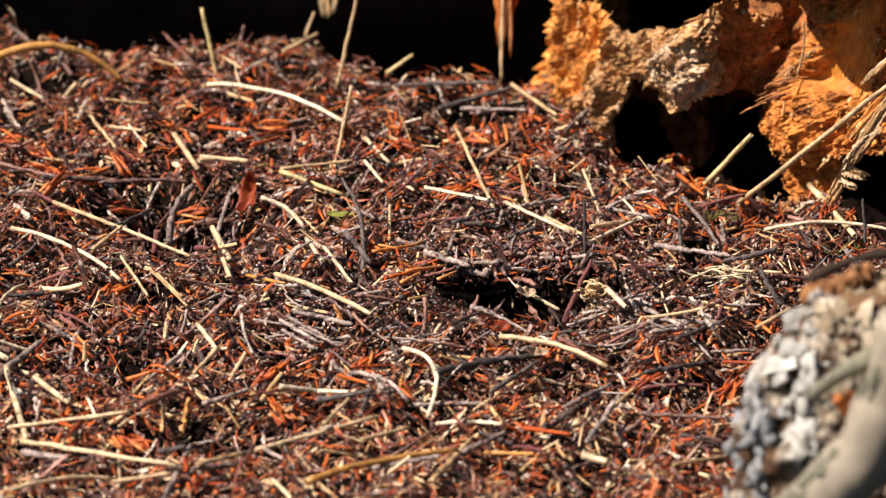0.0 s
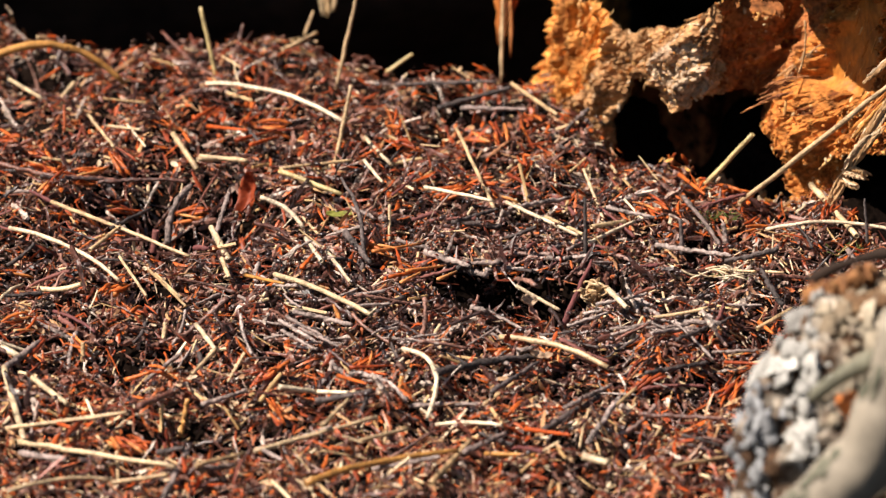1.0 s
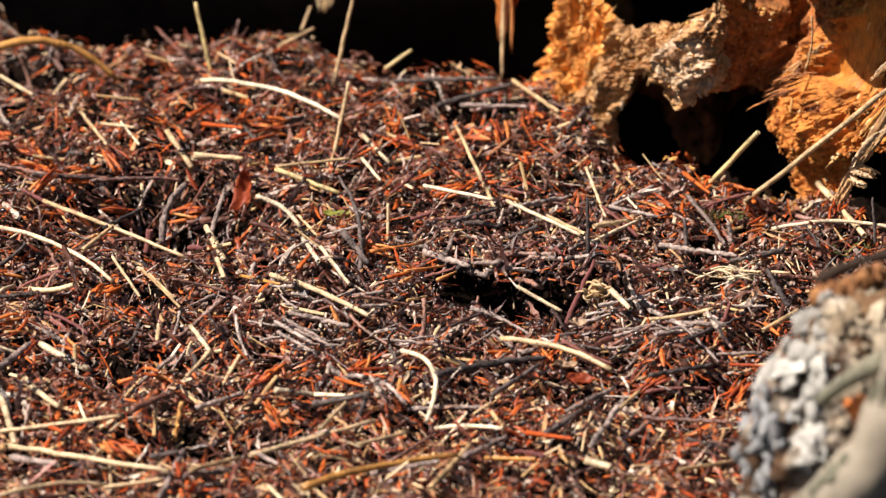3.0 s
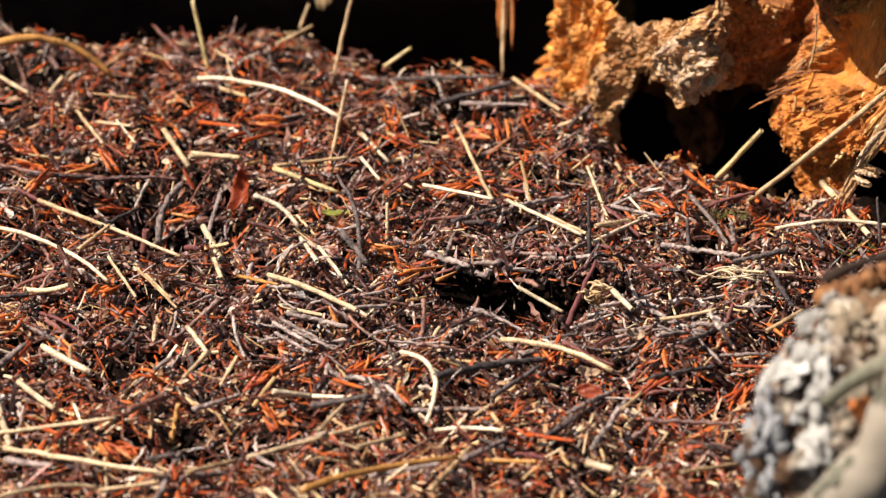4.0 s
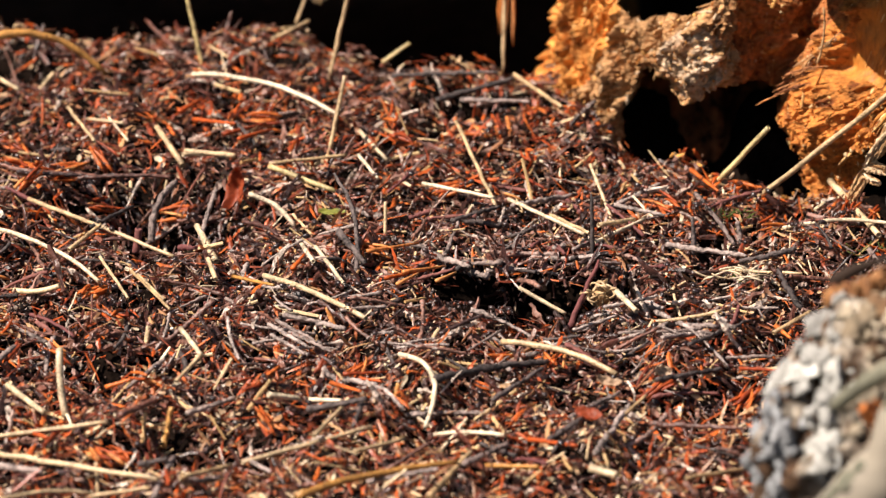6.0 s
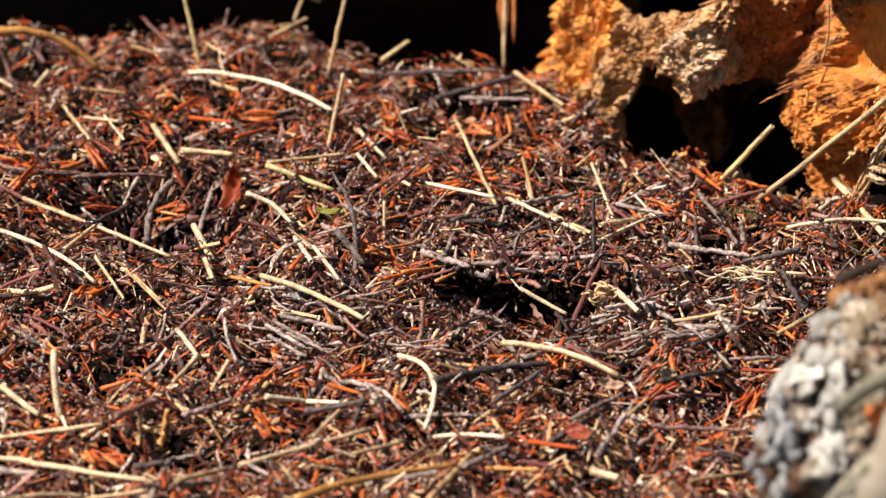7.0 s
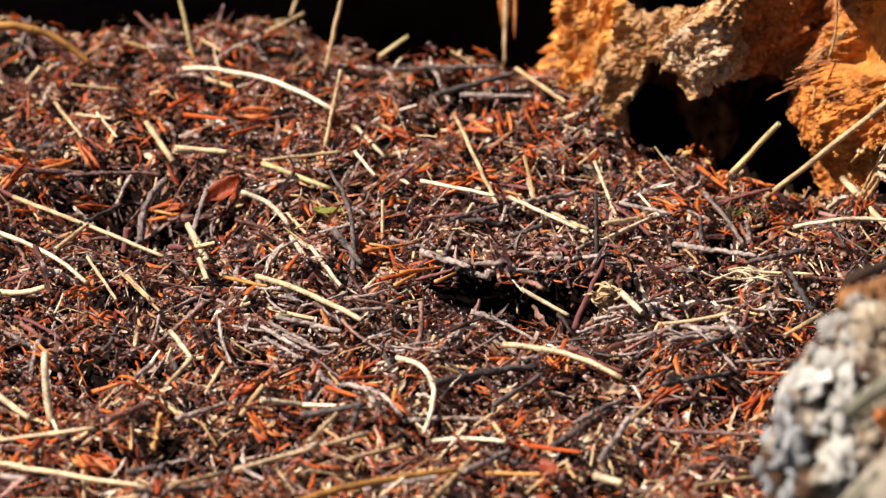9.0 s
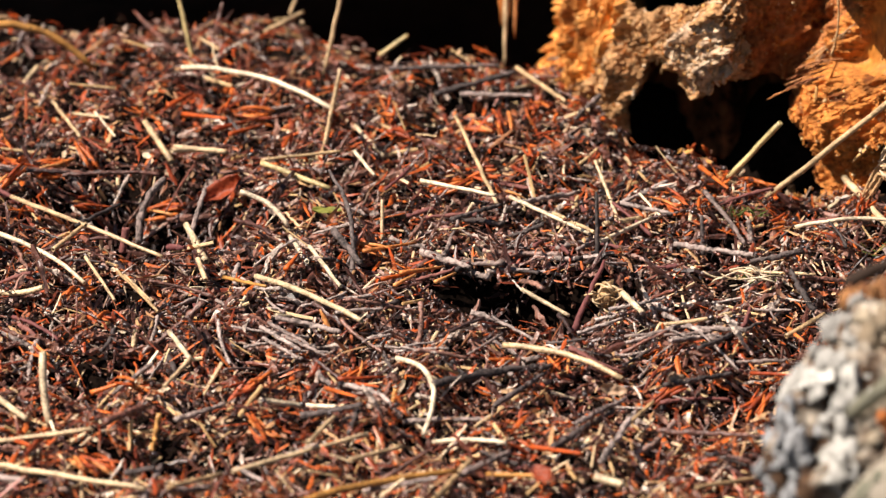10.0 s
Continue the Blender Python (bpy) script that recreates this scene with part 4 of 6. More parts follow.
lying_tan_straw((0.1024, -0.2865, -0.0276), (0.1283, -0.2623, -0.0300), 0.00106)
lying_twig((0.0884, -0.2222, -0.0213), (0.1291, -0.2320, -0.0208), 0.00118)
lying_dark_twig((0.0918, -0.1806, -0.0131), (0.1206, -0.1608, -0.0130), 0.00129)
lying_grey_twig((0.0311, 0.0163, 0.0156), (0.0610, 0.0481, 0.0133), 0.00118)
lying_tan_straw((0.0486, 0.0293, 0.0082), (0.0656, -0.0110, 0.0099), 0.00106)
lying_orange((-0.0248, -0.0655, 0.0030), (-0.0064, -0.0486, 0.0026), 0.00106)
lying_orange((-0.0169, -0.0638, 0.0053), (0.0016, -0.0415, 0.0024), 0.00106)
lying_orange((-0.0195, -0.0744, 0.0025), (-0.0103, -0.0603, 0.0039), 0.00094)
lying_orange((-0.0024, -0.0565, -0.0006), (0.0064, -0.0452, 0.0006), 0.00094)
lying_orange((0.0314, 0.0694, 0.0193), (0.0461, 0.0483, 0.0160), 0.00106)
lying_orange((-0.0329, -0.0321, 0.0069), (-0.0104, -0.0142, 0.0060), 0.00106)
lying_orange((-0.1137, 0.1404, 0.0261), (-0.0941, 0.1207, 0.0288), 0.00118)
lying_orange((-0.0994, 0.1117, 0.0259), (-0.0805, 0.1290, 0.0268), 0.00129)
lying_orange((-0.0924, 0.1034, 0.0256), (-0.0777, 0.1242, 0.0252), 0.00106)
lying_orange((0.1126, 0.0679, 0.0196), (0.1241, 0.0391, 0.0169), 0.00118)
lying_orange((-0.0424, -0.1640, -0.0148), (-0.0243, -0.1601, -0.0148), 0.00106)
lying_orange((-0.0475, -0.1767, -0.0152), (-0.0344, -0.1972, -0.0136), 0.00118)
lying_orange((-0.0373, -0.1607, -0.0170), (-0.0256, -0.1709, -0.0162), 0.00094)
lying_orange((-0.0657, -0.0604, 0.0058), (-0.0603, -0.0510, 0.0103), 0.00129)
lying_orange((-0.1206, 0.1449, 0.0287), (-0.1099, 0.1567, 0.0321), 0.00129)
lying_orange((0.1285, -0.1556, -0.0143), (0.1512, -0.1750, -0.0106), 0.00094)
lying_orange((-0.1445, -0.1695, -0.0193), (-0.1314, -0.1731, -0.0138), 0.00118)
lying_orange((-0.1878, -0.1490, -0.0120), (-0.1817, -0.1376, -0.0083), 0.00129)
lying_orange((-0.1745, -0.2323, -0.0220), (-0.1664, -0.2448, -0.0213), 0.00141)
lying_orange((-0.1619, -0.2268, -0.0221), (-0.1685, -0.2566, -0.0226), 0.00141)
lying_orange((0.0372, -0.2346, -0.0248), (0.0573, -0.2564, -0.0216), 0.00129)
lying_orange((0.1455, -0.1057, -0.0084), (0.1517, -0.1163, -0.0111), 0.00129)
lying_dark_twig((-0.0025, 0.1592, 0.0310), (0.0334, 0.1725, 0.0378), 0.00141)
lying_grey_twig((0.0085, 0.1571, 0.0315), (0.0407, 0.1486, 0.0324), 0.00106)
lying_dark_twig((-0.0233, 0.1925, 0.0346), (0.0266, 0.1909, 0.0367), 0.00106)
lying_grey_twig((0.0704, 0.1533, 0.0315), (0.0589, 0.1083, 0.0318), 0.00129)
lying_tan_straw((0.0335, 0.1786, 0.0384), (0.0551, 0.1355, 0.0329), 0.00118)
# ---- scattered larger twigs and tufts of orange needles ----
def lie_pose(rnd, x, y, lift, steep=0.12):
    """A random lie on the litter at x, y."""
    e = 0.006
    sx = (float(ground_z(x + e, y)) - float(ground_z(x - e, y))) / (2 * e)
    sy = (float(ground_z(x, y + e)) - float(ground_z(x, y - e))) / (2 * e)
    h = rnd.uniform(0, 2 * math.pi)
    rise = rnd.gauss(0, steep)
    along = Vector((math.cos(h), math.sin(h), max(-0.7, min(0.7, sx * math.cos(h) + sy * math.sin(h))) + rise)).normalized()
    side = along.cross(Vector((rnd.gauss(0, 0.4), rnd.gauss(0, 0.4), 1))).normalized()
    m = Matrix((along, side, along.cross(side))).transposed().to_4x4()
    m.translation = (x, y, float(ground_z(x, y)) + lift)
    return m


def open_ground(x, y):
    return hollow(x, y) < 0.3 and y < 0.175 - 0.95 * max(0.0, x - 0.06) and y < 0.215 + 0.05 * (x < -0.03)


def scatter_twigs():
    rnd = random.Random(51)
    kinds = ((dark_twig_mat, "nearly black knobbly twig lying on the mound"), (grey_twig_mat, "weathered grey twig lying on the mound"),
             (loose_twig_mat, "brown knobbly conifer twig lying on the mound"), (red_twig_mat, "thin reddish brown twig lying on the mound"))
    shapes = []
    for i in range(24):
        long, r = rnd.uniform(0.012, 0.034), rnd.uniform(0.0006, 0.0016)
        pts = bent((-long / 2, 0, 0), (long / 2, 0, 0), (0, rnd.uniform(-0.06, 0.06) * long, rnd.uniform(-0.03, 0.03) * long), 18)
        for p in pts:
            p += Vector((0, rnd.uniform(-1, 1), rnd.uniform(-1, 1))) * 0.22 * r
        radii = [r * rnd.uniform(0.75, 1.25) * (1 - 0.35 * k / 17) for k in range(18)]
        v, f = tube(pts, radii, 7, knobs=0.24, seed=i)
        if i % 3 == 0:
            foot = pts[rnd.randrange(5, 13)]
            tip = foot + Vector((rnd.uniform(0.3, 0.8), rnd.choice((-1, 1)) * 0.7, rnd.uniform(-0.2, 0.4))) * long * 0.3
            v2, f2 = tube(bent(foot, tip, (0, 0, 0), 5), [r * 0.6, r * 0.55, r * 0.5, r * 0.5, r * 0.3], 5, knobs=0.15, seed=i)
            f += [tuple(len(v) + q for q in face) for face in f2]
            v = v + v2
        shapes.append((mesh_of("twig", v, f, kinds[i % 4][0]), kinds[i % 4][1]))
    done = 0
    while done < 140:
        x, y = rnd.uniform(-0.23, 0.24), rnd.gauss(-0.06, 0.12)
        if not (-0.33 < y and open_ground(x, y)):
            continue
        me, label = rnd.choice(shapes)
        thing("twig", me, label, "twig", "twigs on the mound", lie_pose(rnd, x, y, rnd.uniform(0.0075, 0.0115)))
        done += 1
    # sun-bleached twigs, thickest on the lower middle of the mound
    bleached = [me.copy() for me, label in shapes[:12]]
    for me in bleached:
        me.materials[0] = bleached_twig_mat
    for i in range(78):
        x, y = rnd.choice((rnd.gauss(-0.045, 0.04), rnd.gauss(0.090, 0.035))), rnd.gauss(-0.105, 0.040)
        thing("twig", bleached[i % 12], "sun-bleached grey twig on top of the litter", "twig", "twigs on the mound", lie_pose(rnd, x, y, rnd.uniform(0.0085, 0.0115)) @ Matrix.Diagonal((0.8, 0.65, 0.65, 1)))
    # twigs roofing over the far half of the middle hollow
    for i in range(42):
        x, y = rnd.uniform(-0.008, 0.080), rnd.uniform(-0.047, -0.012)
        me, label = shapes[i % 24]
        h = rnd.gauss(0, 0.95) + rnd.choice((0, math.pi))
        m = pose(x, y, 0.14 * y + rnd.uniform(0.001, 0.011), rnd.uniform(0, 360), rnd.gauss(0, 5), math.degrees(h))
        thing("twig", me, label, "twig", "twigs on the mound", m)


def needle_tufts():
    rnd = random.Random(52)
    needles = []
    for i in range(10):
        long, r = rnd.uniform(0.009, 0.017), rnd.uniform(0.0006, 0.0011)
        pts = bent((-long / 2, 0, 0), (long / 2, 0, 0), (0, rnd.uniform(-0.1, 0.1) * long, rnd.uniform(-0.03, 0.08) * long), 6)
        v, f = tube(pts, [r * 0.5, r, r, r * 0.95, r * 0.8, r * 0.25], 5, knobs=0.06, seed=i)
        needles.append(mesh_of("needle", v, f, orange_mat))
    spots = [(-0.095, 0.145), (-0.082, 0.132), (-0.037, -0.148), (0.100, 0.022), (-0.185, 0.068), (-0.168, 0.070), (-0.030, -0.028),
             (0.122, 0.066), (0.040, 0.078), (-0.026, 0.128), (-0.192, -0.125), (-0.015, 0.110), (-0.21, 0.11), (0.147, 0.012), (0.19, 0.012)]
    while len(spots) < 56:
        x, y = rnd.uniform(-0.22, 0.23), rnd.uniform(-0.32, 0.23)
        centre = abs(y + 0.06) < 0.07
        if open_ground(x, y) and (not centre or rnd.random() < 0.3):
            spots.append((x, y))
    for x, y in spots:
        tuft = tagged(new("needle_tuft"), "tuft of bright orange dry needles in the litter", "needles", "tufts of orange needles")
        m = lie_pose(rnd, x, y, rnd.uniform(0.0085, 0.0115), 0.1)
        tuft.matrix_basis = m
        for k in range(rnd.randrange(4, 9)):
            part("needle", rnd.choice(needles), tuft, "", pose(rnd.uniform(-0.003, 0.003), rnd.uniform(-0.0045, 0.0045), rnd.uniform(-0.001, 0.0022),
                                                                rnd.uniform(0, 360), rnd.gauss(0, 8), rnd.gauss(0, 17)))


scatter_twigs()
needle_tufts()
# ---- shards, crusts and splinters of the stump ----
CHIP = 0.006


def chip_mesh(name, rnd, material, long=1.0, thick=0.35):
    """An angular broken shard, CHIP long, with split faces."""
    verts, faces, k = [], [], 6
    turn = rnd.uniform(0, 6)
    ends = (rnd.uniform(0.25, 0.9), rnd.uniform(0.25, 0.9))
    skew = [rnd.uniform(-0.16, 0.16) for _ in range(k)]
    for i, (s, w) in enumerate(((-0.5, ends[0]), (-0.2, rnd.uniform(0.7, 1.1)), (0.15, rnd.uniform(0.7, 1.1)), (0.5, ends[1]))):
        for j in range(k):
            a = turn + 2 * math.pi * j / k
            r = w * rnd.uniform(0.55, 1.2)
            s += 0.5 * skew[j]
            verts.append((CHIP * (long * s + rnd.uniform(-0.06, 0.06)), CHIP * 0.28 * r * math.cos(a), CHIP * 0.56 * thick * r * math.sin(a)))
    for i in range(3):
        for j in range(k):
            n = (j + 1) % k
            faces.append((i * k + j, i * k + n, (i + 1) * k + n, (i + 1) * k + j))
    faces.append(tuple(range(k))[::-1])
    faces.append(tuple(3 * k + j for j in range(k)))
    return mesh_of(name, verts, faces, material, smooth=False)


def face_near(x, z):
    """The face at x and z, and the direction out of it."""
    slope = (plan_y(x + 0.003) - plan_y(x - 0.003)) / 0.006
    return stump_point(x, z), Vector((slope, -1, 0.15)).normalized()


def stick_on(name, meshes, count, seed, box, size, fibre, spread_deg, label="", out=0.0, stretch=(1, 1), kinds=()):
    """Shards on a stretch of the face. box: x and z from and to; fibre: degrees of their run from the level."""
    rnd = random.Random(seed)
    for _ in range(count):
        x, z = rnd.uniform(box[0], box[1]), rnd.uniform(box[2], box[3])
        if x < left_edge(z) + 0.004 or eaten(x, z) > 0.25 or (kinds and zone(x, z) not in kinds):
            continue
        p, way = face_near(x, z)
        a = radians(fibre + rnd.gauss(0, spread_deg))
        level = Vector((-way.y, way.x, 0))
        along = (level * math.cos(a) + Vector((0, 0, 1)) * math.sin(a) + way * rnd.uniform(-0.20, 0.10)).normalized()
        side = along.cross(way).normalized()
        m = Matrix((along, side, along.cross(side))).transposed().to_4x4()
        m.translation = p + way * (out + rnd.uniform(-0.0012, 0.0006))
        k = rnd.uniform(*size) / CHIP
        part(name, rnd.choice(meshes), STUMP, label, m @ Matrix.Diagonal((k, k * stretch[0] * rnd.uniform(0.7, 1.2), k * stretch[1], 1)))


def strand(name, mat, a, b, broad, seed, label, count=8, bow=0.0, fray=0.6):
    """A bundle of split fibres from a to b."""
    rnd = random.Random(seed)
    a, b = Vector(a), Vector(b)
    for k in range(count):
        o = Vector((rnd.uniform(-1, 1), rnd.uniform(-0.6, 0.6), rnd.uniform(-0.6, 0.6))) * broad * 0.8
        cut = rnd.uniform(-0.2, 0.1)
        pts = bent(a + o, b + o * fray + (b - a) * cut, (rnd.uniform(-0.001, 0.001), -0.001, bow + rnd.uniform(-0.001, 0.001)), 14)
        pts = [p + Vector((rnd.uniform(-1, 1), rnd.uniform(-1, 1), rnd.uniform(-1, 1))) * broad * 0.07 for p in pts]
        radii = [broad * 0.27 * rnd.uniform(0.75, 1.2) * min(1, 0.25 + 0.3 * min(i, 13 - i)) for i in range(14)]
        v, f = tube(pts, radii, 6, knobs=0.35, seed=seed * 7 + k)
        part(name, mesh_of(name, v, f, mat, smooth=False), STUMP, label)


def dress_stump():
    rnd = random.Random(21)
    shards = [chip_mesh("wood_shard", rnd, rot_shard_mat) for _ in range(8)]
    pale = [chip_mesh("crust_flake", rnd, crust_mat_ob, 1.0, 0.6) for _ in range(7)]
    # upright bright flank
    stick_on("wood_shard", shards, 90, 1, (0.050, 0.090, 0.018, 0.080), (0.003, 0.008), 62, 22, stretch=(0.8, 0.8), kinds=("flank",))
    stick_on("fibre", shards, 90, 13, (0.050, 0.088, 0.020, 0.080), (0.006, 0.016), 64, 12, stretch=(0.22, 0.3), kinds=("flank",))
    # crust of the arch and of its foot
    stick_on("crust_flake", pale, 420, 2, (0.064, 0.132, 0.004, 0.090), (0.0016, 0.0048), 40, 45, stretch=(0.7, 0.7), kinds=("arch",))
    stick_on("fibre", pale, 90, 16, (0.066, 0.130, 0.006, 0.090), (0.005, 0.012), 50, 30, out=0.0008, stretch=(0.16, 0.2), kinds=("arch",))
    stick_on("pale_crumb", pale, 230, 15, (0.104, 0.132, 0.036, 0.086), (0.0016, 0.0050), 60, 60, stretch=(0.9, 0.9), kinds=("knob",))
    # lobe and wall
    stick_on("wood_shard", shards, 80, 4, (0.160, 0.228, 0.016, 0.062), (0.0015, 0.0045), 50, 35, stretch=(0.8, 0.8), kinds=("wall",))
    stick_on("fibre", shards, 40, 14, (0.165, 0.228, 0.020, 0.100), (0.006, 0.016), 58, 14, stretch=(0.2, 0.3), kinds=("wall",))
    stick_on("wood_shard", shards, 30, 5, (0.134, 0.170, 0.052, 0.105), (0.002, 0.006), 55, 30, kinds=("alcove_wall",))
    stick_on("fibre", shards, 40, 17, (0.178, 0.212, 0.060, 0.104), (0.005, 0.014), 66, 6, stretch=(0.18, 0.25), kinds=("amber_plate",))
    # crumbs of decayed wood all over the face, too many to count
    vs, fs = [], []
    for i in range(6000):
        x, z = rnd.uniform(0.050, 0.228), rnd.uniform(0.0, 0.105)
        if x < left_edge(z) + 0.004 or eaten(x, z) > 0.3 or zone(x, z) == "amber_plate" or rnd.random() > 0.5 + 1.1 * noise.noise((x * 60, z * 60, 4)):
            continue
        p, way = face_near(x, z)
        k = 0.0007 + 0.0017 * rnd.random() ** 3
        turn = Euler((rnd.uniform(0, 6), rnd.uniform(0, 6), rnd.uniform(0, 6))).to_matrix()
        o = p + way * rnd.uniform(-0.0004, 0.0006)
        tv, _, tt, _ = CRUMB_SHAPES[i % 8]
        fs += [tuple(len(vs) + int(q) for q in t) for t in tt]
        vs += [o + turn @ Vector((q[0] * k * 1.6, q[1] * k, q[2] * k * 0.8)) for q in tv]
    tagged(part("crumbled_wood", mesh_of("crumbled_wood", vs, fs, rot_crumb_mat), STUMP), "tan and orange crumbled rotten wood", kind="stuff")
    # split ridge beside the amber plate
    for x, z, x2, z2, broad, seed in ((0.172, 0.056, 0.184, 0.086, 0.0016, 1), (0.176, 0.060, 0.186, 0.080, 0.0014, 2)):
        a, b = face_near(x, z)[0], face_near(x2, z2)[0]
        strand("splinter", crust_mat_ob, a + Vector((0, 0.001, 0)), b, broad, seed, "bright splinter of split wood", 4)
    # pale frayed strands hanging along the wall's edge
    for a, b, broad, seed, bow in (((0.1835, 0.022, 0.0170), (0.1930, 0.020, 0.0350), 0.0026, 11, 0.001), ((0.1905, 0.018, 0.0345), (0.2060, 0.014, 0.0560), 0.0030, 12, 0.0015),
                                   ((0.1960, 0.020, 0.0440), (0.2180, 0.014, 0.0790), 0.0030, 13, 0.001), ((0.1900, 0.018, 0.0335), (0.2000, 0.014, 0.0310), 0.0032, 14, 0.001),
                                   ((0.1890, 0.019, 0.0290), (0.1950, 0.014, 0.0270), 0.0026, 15, 0.0), ((0.1930, 0.024, 0.0480), (0.2100, 0.020, 0.0700), 0.0022, 16, 0.0),
                                   ((0.2000, 0.030, 0.0740), (0.2180, 0.026, 0.0920), 0.0024, 17, 0.0)):
        strand("splinter", crust_mat_ob if seed != 16 else rot_shard_mat, a, b, broad, seed, "pale frayed strand of split wood", 9, bow, 0.8)
    # red-brown splinters that jut out of the lobe over the tunnel
    for a, b, broad, seed in (((0.1740, 0.066, 0.0680), (0.1520, 0.070, 0.0610), 0.0017, 21), ((0.1690, 0.068, 0.0650), (0.1500, 0.074, 0.0560), 0.0015, 22),
                              ((0.1660, 0.066, 0.0600), (0.1440, 0.076, 0.0490), 0.0015, 23)):
        strand("splinter", red_rot_mat, a, b, broad, seed, "red-brown splinter jutting over the tunnel", 3, 0.001, 1.0)
    # thin root that hangs down the alcove
    v, f = tube(bent((0.1712, 0.0500, 0.0990), (0.1686, 0.0500, 0.0730), (0.0016, 0, 0), 12), [0.0005 + 0.0002 * math.sin(2.1 * i) for i in range(12)], 7, knobs=0.2, seed=5)
    part("root", mesh_of("root", v, f, crust_mat_ob), STUMP, "thin tan root hanging down the wall")
    # crumbs of wood on the tunnel's floor and rim
    for i in range(60):
        x = rnd.uniform(0.086, 0.172)
        y = plan_y(x) - rnd.uniform(0.002, 0.018)
        k = rnd.uniform(0.002, 0.006) / CHIP
        m = Matrix.LocRotScale((x, y, float(ground_z(x, y)) + rnd.uniform(0.006, 0.011)), Euler((rnd.uniform(0, 6), rnd.uniform(0, 6), rnd.uniform(0, 6))), (k, k, k))
        part("fallen_crumb", (shards + pale)[i % 15], STUMP, "", m)
    # unseen ledges added overhead to shade gap and wall; strips hang from the arm
    verts, faces, nu, nv = [], [], 40, 16
    for i in range(nu):
        for j in range(nv):
            a = 2 * math.pi * j / nv
            k = 1 + 0.10 * noise.noise((i * 0.3, math.cos(a) * 2, math.sin(a) * 2))
            verts.append((0.064 + 0.105 * i / (nu - 1), 0.245 + 0.128 * k * math.cos(a), 0.140 + 0.032 * k * math.sin(a)))
    for i in range(nu - 1):
        for j in range(nv):
            n = (j + 1) % nv
            faces.append((i * nv + j, i * nv + n, (i + 1) * nv + n, (i + 1) * nv + j))
    faces.append(tuple(range(nv))[::-1])
    faces.append(tuple((nu - 1) * nv + j for j in range(nv)))
    part("ledge", mesh_of("ledge", verts, faces, bark_shade_mat), STUMP, "unseen ledge added overhead to shade the stump face")
    # second one, added out of view to keep sun off the upper wall
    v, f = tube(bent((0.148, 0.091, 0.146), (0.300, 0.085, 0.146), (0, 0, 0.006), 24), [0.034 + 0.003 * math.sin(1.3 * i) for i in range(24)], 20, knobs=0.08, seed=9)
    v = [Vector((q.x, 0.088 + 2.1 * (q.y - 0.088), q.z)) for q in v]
    part("ledge", mesh_of("ledge", v, f, bark_shade_mat), STUMP, "unseen ledge added overhead to shade the stump face")
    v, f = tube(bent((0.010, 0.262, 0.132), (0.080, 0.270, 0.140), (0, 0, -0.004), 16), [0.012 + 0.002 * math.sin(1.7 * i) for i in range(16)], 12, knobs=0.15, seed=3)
    part("ledge", mesh_of("ledge", v, f, bark_shade_mat), STUMP, "dark broken arm of old wood")
    # the strip that hangs free beside the flank
    for x, y, z, long, r, lean, mat in ((0.0285, 0.250, 0.124, 0.102, 0.0012, 0.001, tan_straw_mat), (0.0275, 0.254, 0.124, 0.082, 0.0026, 0.001, rot_shard_mat),
                                        (0.0305, 0.256, 0.124, 0.078, 0.0022, -0.001, crust_mat_ob), (0.0350, 0.260, 0.124, 0.066, 0.0036, 0.001, leaf_mat), (0.0335, 0.262, 0.124, 0.090, 0.0011, -0.001, red_rot_mat)):
        pts = bent((x + lean, y, z), (x, y - 0.006, z - long), (0.0006, 0.001, 0), 16)
        pts = [p + Vector((rnd.uniform(-1, 1), 0, 0)) * 0.25 * r for p in pts]
        v, f = tube(pts, [r * rnd.uniform(0.75, 1.15) * (1 if i < 12 else (16 - i) / 4.6) for i in range(16)], 8, knobs=0.25, seed=int(x * 1e5))
        part("hanging_strip", mesh_of("hanging_strip", v, f, mat), STUMP, "strip of wood hanging from the stump")


rot_crumb_mat = surface("rotten_crumb", ((0.0, (0.20, 0.060, 0.014)), (0.4, (0.44, 0.17, 0.035)), (0.75, (0.60, 0.34, 0.11)), (1.0, (0.72, 0.55, 0.32))), grain=900, rough=0.85, bump=0.8, blotch=0.4, gloss=0.15, stain=((0.12, 0.036, 0.012), 38, 0.52))
rot_shard_mat = surface("rotten_shard", ((0.0, (0.30, 0.085, 0.016)), (0.45, (0.50, 0.19, 0.040)), (0.8, (0.62, 0.31, 0.085)), (1.0, (0.70, 0.48, 0.22))), per="object", grain=600, rough=0.75, bump=0.8, blotch=0.5, gloss=0.2)
red_rot_mat = surface("red_splinter", ((0.0, (0.22, 0.065, 0.022)), (1.0, (0.46, 0.19, 0.065))), per="object", grain=600, rough=0.7, bump=0.8, blotch=0.5, gloss=0.3)
crust_mat_ob = surface("crust_piece", ((0.0, (0.28, 0.14, 0.055)), (0.5, (0.48, 0.30, 0.15)), (1.0, (0.66, 0.52, 0.36))), per="object", grain=700, rough=0.9, bump=1.0, blotch=0.5, gloss=0.15)
dress_stump()
# ---- lichen-covered lump and bare branch in the foreground ----
LOBE = 0.005


